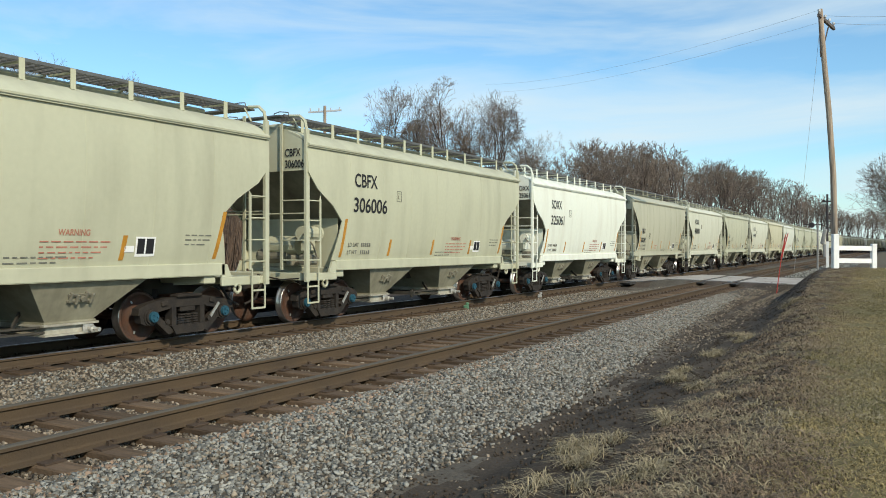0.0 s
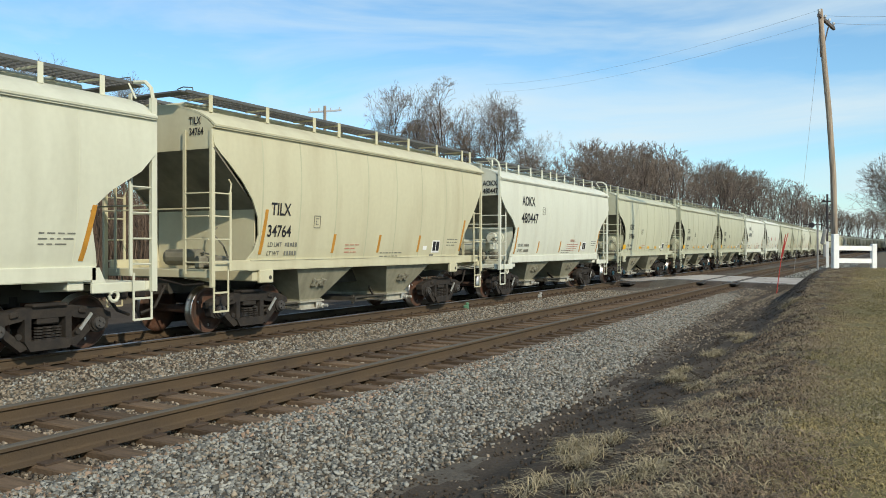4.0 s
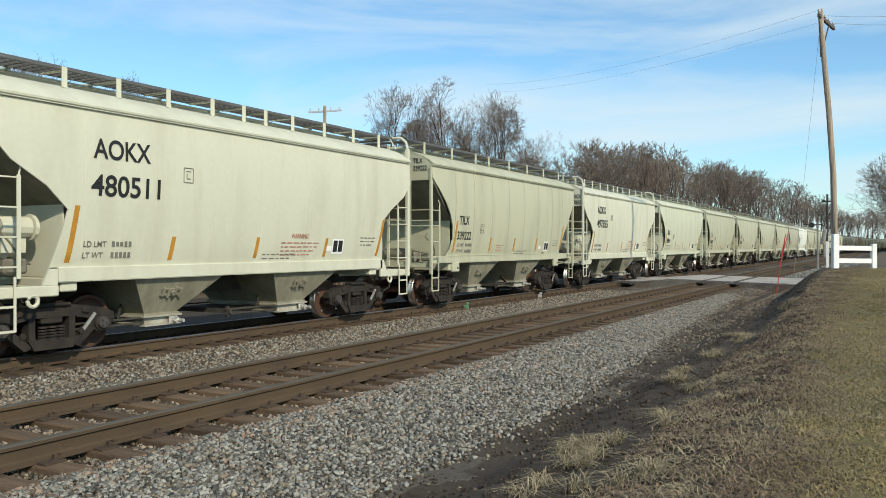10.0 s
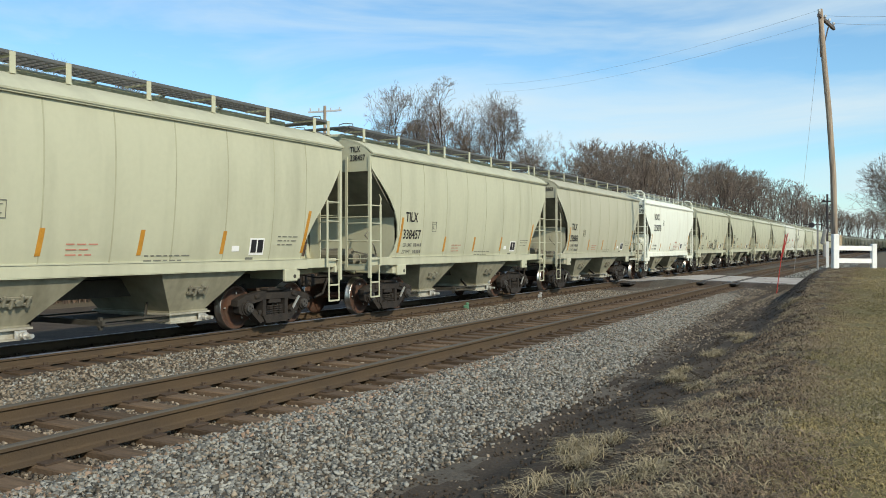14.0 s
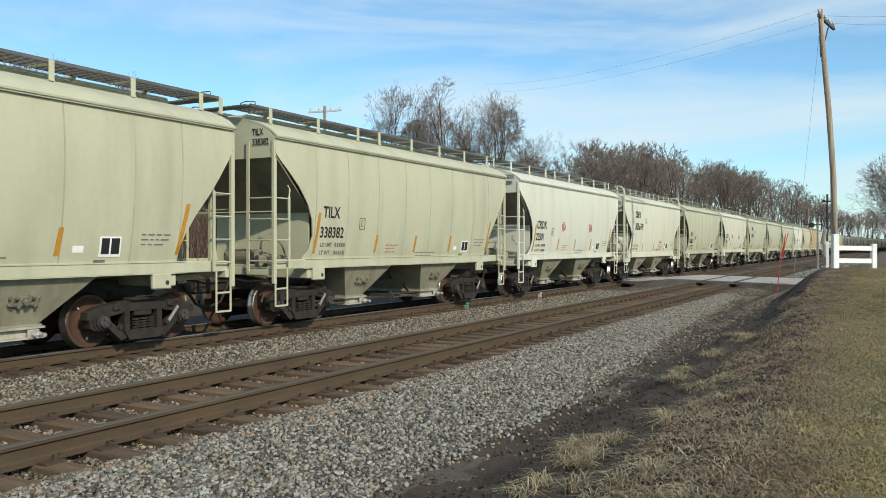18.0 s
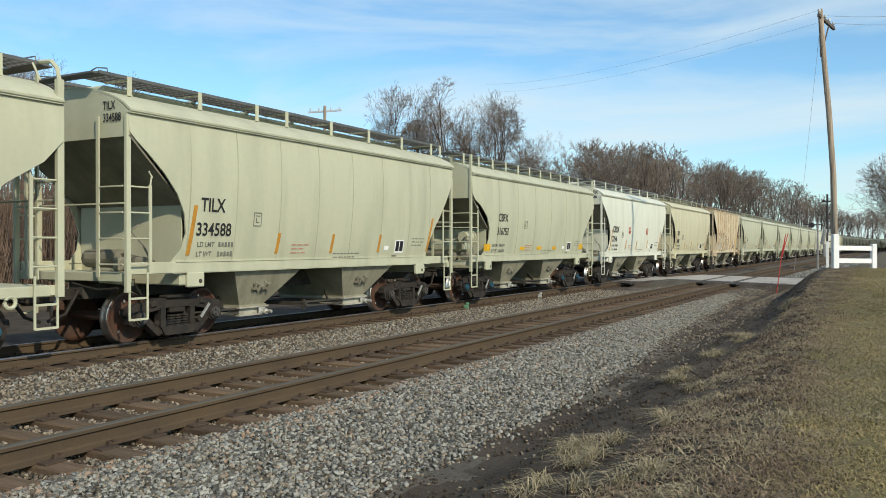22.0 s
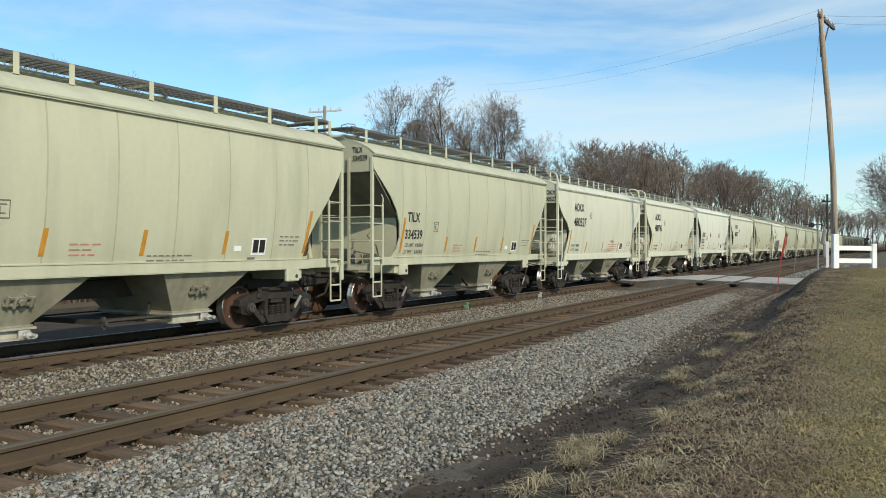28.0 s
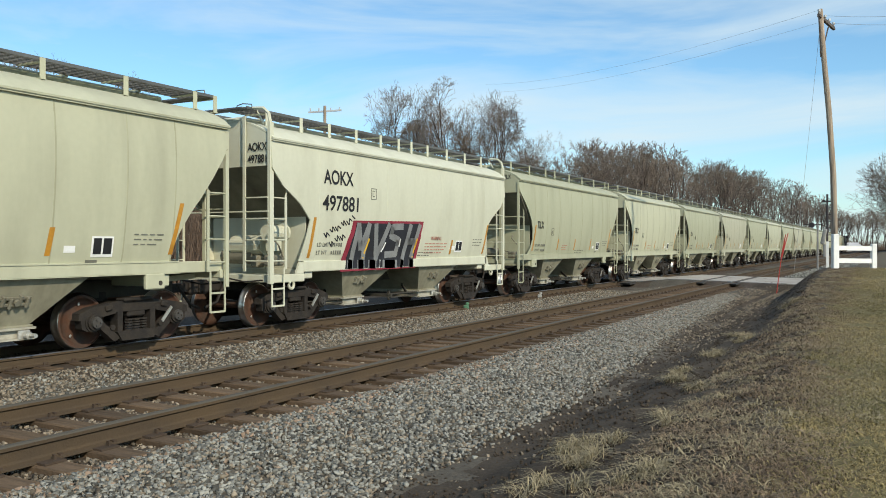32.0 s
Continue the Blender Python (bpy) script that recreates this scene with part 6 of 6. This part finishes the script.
def build_litter():
    for x, d, h, mat, label in ((825, 11.6, 0.12, "green", "small green plastic marker in the ballast"), (955, 11.6, 0.14, "bareiron", "pale broken rock by the rail")):
        depth = d * 1450 / (0.8768 * (1579 - x))
        X, Y = place(x, depth)
        bm = bmn()
        box(bm, (0, 0, h / 2 - 0.03), (0.16, 0.2, h + 0.03), Matrix.Rotation(0.4, 3, 'Z'), bevel=0.03)
        box(bm, (0.03, 0.02, h + 0.02), (0.1, 0.1, 0.08), Matrix.Rotation(0.9, 3, 'Z'), bevel=0.02)
        ob = part("trackside_marker" if mat == "green" else "rock", bm, mat)
        ob.matrix_basis = pose(X, Y, -0.2)
        tagged(ob, label, "litter")


build_litter()


# ---- ties ----
def build_ties():
    for track, d, top in ((near_track, NEAR, NEAR_Z), (far_track, FAR, 0.0)):
        first = None
        rng = random.Random(int(d))
        for i in range(72):
            y = -1.5 + i * 0.52
            if first is None:
                bm = bmn()
                box(bm, (0, 0, -0.09), (2.6, 0.23, 0.18), bevel=0.012)
                first = part("tie", bm, "tie", track)
                t = first
            else:
                t = share(first, Matrix(), track)
            t.matrix_basis = pose(-d + rng.uniform(-0.05, 0.05), y + rng.uniform(-0.02, 0.02), top - 0.185 + rng.uniform(-0.008, 0.0), 0, 0, rng.uniform(-1, 1))
        bm = bmn()
        for i in range(420):
            y = -1.5 + (72 + i) * 0.52
            if 36.0 < y - SKEW * (d - 4) < 43.2:
                continue
            box(bm, on_track(d, y, top - 0.185 - 0.09), (2.6, 0.23, 0.18))
        tagged(part("far_ties", bm, "tie", track), kind="stuff")
        bm = bmn()
        for i in range(72):
            y = -1.5 + i * 0.52
            for r in (-0.755, 0.755):
                box(bm, (-d + r, y, top - 0.178), (0.36, 0.19, 0.016))
                for s in (-0.10, 0.10):
                    box(bm, (-d + r + s, y + 0.04 * (1 if s > 0 else -1), top - 0.155), (0.03, 0.02, 0.05))
                box(bm, (-d + r, y + 0.14, top - 0.165), (0.12, 0.03, 0.03))
        tagged(part("tie_plates", bm, "iron", track), kind="stuff")


build_ties()


# ---- loose ballast, grass and litter ----
def stone_shapes(rng, kinds=10):
    """A few angular stones of about unit size: hulls of random points."""
    out = []
    for _ in range(kinds):
        bm = bmn()
        for _ in range(9):
            p = rng.uniform(-1, 1, 3)
            bm.verts.new(p / max(abs(p).max(), 0.6))
        got = bmesh.ops.convex_hull(bm, input=bm.verts)
        bmesh.ops.delete(bm, geom=[v for v in got["geom_interior"] if isinstance(v, bmesh.types.BMVert)], context='VERTS')
        bmesh.ops.triangulate(bm, faces=bm.faces)
        bm.verts.index_update()
        V = np.array([tuple(v.co) for v in bm.verts])
        F = np.array([[v.index for v in f.verts] for f in bm.faces])
        bm.free()
        V = V * rng.uniform(0.6, 1.0, (1, 3))
        out.append((V, F))
    return out


def scatter_stones(name, mat, count, area, size, seed, label, parent=None):
    """area(rng, n) gives d and y of each stone."""
    rng = np.random.default_rng(seed)
    shapes = stone_shapes(rng)
    d, y = area(rng, count)
    z = section(d, y)
    pos = np.stack([-d, y, z], -1)
    r = rng.uniform(size[0], size[1], count)
    ang = rng.uniform(0, 2 * math.pi, (count, 3))
    VV, FF, base = [], [], 0
    for k, (V, F) in enumerate(shapes):
        idx = np.arange(k, count, len(shapes))
        c, s = np.cos(ang[idx]), np.sin(ang[idx])
        Rz = np.zeros((len(idx), 3, 3))
        Rz[:, 0, 0], Rz[:, 0, 1], Rz[:, 1, 0], Rz[:, 1, 1], Rz[:, 2, 2] = c[:, 0], -s[:, 0], s[:, 0], c[:, 0], 1
        Rx = np.zeros((len(idx), 3, 3))
        Rx[:, 0, 0], Rx[:, 1, 1], Rx[:, 1, 2], Rx[:, 2, 1], Rx[:, 2, 2] = 1, c[:, 1], -s[:, 1], s[:, 1], c[:, 1]
        Rm = Rz @ Rx
        W = np.einsum('nij,vj->nvi', Rm, V) * r[idx][:, None, None] + pos[idx][:, None, :] + np.array([0, 0, 0.25])[None, None, :] * r[idx][:, None, None]
        VV.append(W.reshape(-1, 3))
        FF.append((F[None] + (np.arange(len(idx)) * len(V))[:, None, None] + base).reshape(-1, 3))
        base += W.shape[0] * W.shape[1]
    ob = fast_mesh(name, np.concatenate(VV), np.concatenate(FF), [mat], parent)
    return tagged(ob, label, "ballast", kind="stuff")


def shoulder_area(rng, n):
    y = 1.0 + 30 * rng.random(n) ** 1.5
    inner = np.interp(y, [6, 9, 13, 17, 36], [3.55, 3.5, 3.7, 4.1, 5.1])
    d = 5.5 - (5.5 - inner) * rng.random(n) + rng.normal(0, 0.08, n)
    return d, y


def crib_area(rng, n):
    y = 1.0 + 34 * rng.random(n) ** 1.3
    y = np.round((y + 1.5 - 0.26) / 0.52) * 0.52 - 1.5 + 0.26 + rng.uniform(-0.13, 0.13, n)
    return rng.uniform(5.4, 8.1, n), y


def middle_area(rng, n):
    y = 2.0 + 33 * rng.random(n) ** 1.3
    return rng.uniform(8.1, 11.4, n), y


def past_crossing(rng, n):
    y = 45 + 60 * rng.random(n) ** 1.4
    return rng.uniform(2.5, 5.3, n), y


def gravel_area(rng, n):
    y = 15 + 21 * rng.random(n) ** 0.8
    return rng.uniform(3.3, 5.3, n) - 0.5 * rng.random(n), y


def by_ties(rng, n):
    y = 1.0 + 30 * rng.random(n) ** 1.4
    return 5.5 - np.abs(rng.normal(0, 0.35, n)), y


def dirt_area(rng, n):
    y = 1.0 + 26 * rng.random(n) ** 1.4
    return 3.7 - np.abs(rng.normal(0, 0.5, n)), y


def clod_area(rng, n):
    y = 1.0 + 28 * rng.random(n) ** 1.5
    return rng.uniform(0.9, 3.7, n) + 1.1 * smooth(8, 30, y), y


scatter_stones("ballast_stones", "stone", 46000, shoulder_area, (0.014, 0.033), 1, "loose grey crushed ballast stones on the shoulder")
scatter_stones("ballast_stones", "brownstone", 12000, shoulder_area, (0.014, 0.033), 2, "loose brownish ballast stones on the shoulder")
scatter_stones("ballast_stones", "brownstone", 15000, crib_area, (0.014, 0.032), 3, "dusty ballast stones between the ties")
scatter_stones("ballast_stones", "brownstone", 20000, middle_area, (0.018, 0.036), 4, "pale brown ballast stones between the tracks")
scatter_stones("ballast_stones", "stone", 9000, middle_area, (0.018, 0.036), 6, "grey ballast stones between the tracks")
scatter_stones("ballast_stones", "stone", 5000, past_crossing, (0.03, 0.07), 11, "grey ballast beyond the crossing")
scatter_stones("ballast_stones", "brownstone", 5000, gravel_area, (0.012, 0.032), 14, "tan gravel strewn before the crossing")
scatter_stones("ballast_stones", "tanstone", 2600, by_ties, (0.014, 0.034), 12, "rust-stained tan stones beside the tie ends")
scatter_stones("ballast_stones", "brownstone", 900, dirt_area, (0.01, 0.03), 5, "stray stones in the dark dirt")
scatter_stones("dirt_clods", "dirt", 12000, clod_area, (0.006, 0.024), 9, "small clods of dark damp dirt")


def scatter_blades(name, mat, d, y, height, width, lean, seed, label, category="grass"):
    """Grass blades as bent tapering strips with two segments."""
    rng = np.random.default_rng(seed)
    n = len(d)
    z = section(d, y) - 0.01
    base = np.stack([-d, y, z], -1)
    a = rng.uniform(0, 2 * math.pi, n)
    dirv = np.stack([np.cos(a), np.sin(a), np.zeros(n)], -1)
    side = np.stack([-np.sin(a), np.cos(a), np.zeros(n)], -1)
    h = height * rng.uniform(0.5, 1.3, n)
    ln = lean * rng.uniform(0.2, 1.6, n)
    w = width * rng.uniform(0.6, 1.4, n)
    mid = base + dirv * (h * ln * 0.4)[:, None] + np.array([0, 0, 1]) * (h * 0.6)[:, None]
    tip = base + dirv * (h * ln * 1.3)[:, None] + np.array([0, 0, 1]) * (h * np.clip(1 - 0.35 * ln, 0.35, 1))[:, None]
    V = np.stack([base - side * w[:, None], base + side * w[:, None], mid + side * (w * 0.8)[:, None], mid - side * (w * 0.8)[:, None],
                  tip + side * (w * 0.15)[:, None], tip - side * (w * 0.15)[:, None]], 1).reshape(-1, 3)
    q = np.arange(n) * 6
    F = np.concatenate([np.stack([q, q + 1, q + 2, q + 3], -1), np.stack([q + 3, q + 2, q + 4, q + 5], -1)])
    ob = fast_mesh(name, V, F, [mat])
    return tagged(ob, label, category, kind="stuff")


CLUMPS = [(2.24, 6.76, 0.34), (2.48, 10.37, 0.26), (1.57, 5.6, 0.22), (2.52, 11.4, 0.22), (2.47, 13.2, 0.3), (2.15, 5.25, 0.22), (2.46, 16.6, 0.3), (2.02, 9.8, 0.2), (2.1, 6.0, 0.2), (1.95, 7.8, 0.2), (2.3, 14.8, 0.25), (1.9, 19.5, 0.3)]


def build_grass():
    rng = np.random.default_rng(8)
    # mown lawn
    n = 190000
    y = 3.0 + 32.5 * rng.random(n) ** 1.7
    d = lawn_edge(y) - (1.4 + 0.035 * y) * rng.random(n) + np.abs(rng.normal(0, 0.16, n))
    scatter_blades("lawn_grass", "blade", d, y, 0.034, 0.004, 1.3, 1, "short yellow-green winter lawn grass")
    # extra tan blades, only on the farther lawn
    n = 26000
    y = 7.5 + 27 * rng.random(n) ** 1.2
    d = lawn_edge(y) - (0.4 + 0.05 * y) * rng.random(n)
    scatter_blades("dry_lawn_grass", "straw", d, y, 0.04, 0.004, 1.5, 6, "tan blades that make the farther lawn paler")
    # dead weeds on the bank
    n = 125000
    y = 2.5 + 30 * rng.random(n) ** 1.6
    lo, hi = lawn_edge(y) - 0.5 * rng.random(n) ** 2, weed_edge(y)
    u = rng.random(n)
    d = lo + (hi - lo + 0.15) * u
    keep = rng.random(n) < np.clip(patchy(d, y) * 2.7 - 0.55, 0.04, 1) * (1 - 0.8 * u ** 2)
    scatter_blades("dead_weeds", "weed", d[keep], y[keep], 0.045, 0.0042, 1.7, 2, "matted brown dead weeds on the bank", "weeds")
    # pale tufts, small over the bank and larger at its foot
    m = 260
    ty = 3.2 + 26 * rng.random(m) ** 1.5
    td = lawn_edge(ty) + 0.1 + (weed_edge(ty) - lawn_edge(ty)) * rng.random(m)
    per = 46
    y = np.repeat(ty, per) + rng.normal(0, 0.10, m * per)
    d = np.repeat(td, per) + rng.normal(0, 0.07, m * per)
    scatter_blades("straw_tufts", "straw", d, y, 0.06, 0.0035, 1.6, 3, "pale straw-coloured tufts of dead grass", "weeds")
    yy, dd = [], []
    for cd, cy, size in CLUMPS:
        k = int(1300 * size)
        for _ in range(3):
            oy, od = rng.normal(0, size * 1.0), rng.normal(0, size * 0.35)
            yy.append(cy + oy + rng.normal(0, size * 0.3, k // 3))
            dd.append(cd + od + rng.normal(0, size * 0.16, k // 3))
    scatter_blades("grass_clump", "straw", np.concatenate(dd), np.concatenate(yy), 0.11, 0.0036, 1.5, 4, "taller pale clumps of dead grass at the foot of the bank", "weeds")


build_grass()


# ---- motion of the train ----
def motions():
    times = [0.0] + [float(t) for t in range(1, 33)]
    for car, y0, *_ in CARS:
        rows = []
        for t in times:
            y = y0 - travelled(t)
            rows.append((t, pose(shift(y) - FAR, y, 0, 0, 0, -math.degrees(math.atan(slope_of(y))))))
        walk(car, rows)
        # the wheels turn while the car is near
        sets = [o for o in car.children if o.name.startswith("wheelset")]
        if not sets or y0 - travelled(32) > 45:
            continue
        frames = [i for i in range(0, 961) if -12 < y0 - travelled(i / 30) < 42]
        if not frames:
            continue
        turns = [math.degrees(travelled(i / 30) / 0.457) for i in frames]
        for w in sets:
            y = w.matrix_basis.translation.y
            rows = [(i / 30, pose(0, y, 0.457, a)) for i, a in zip(frames, turns)]
            if frames[0] > 0:
                rows.insert(0, (0.0, pose(0, y, 0.457, turns[0])))
            if frames[-1] < 960:
                rows.append((32.0, pose(0, y, 0.457, turns[-1])))
            walk(w, rows)


motions()
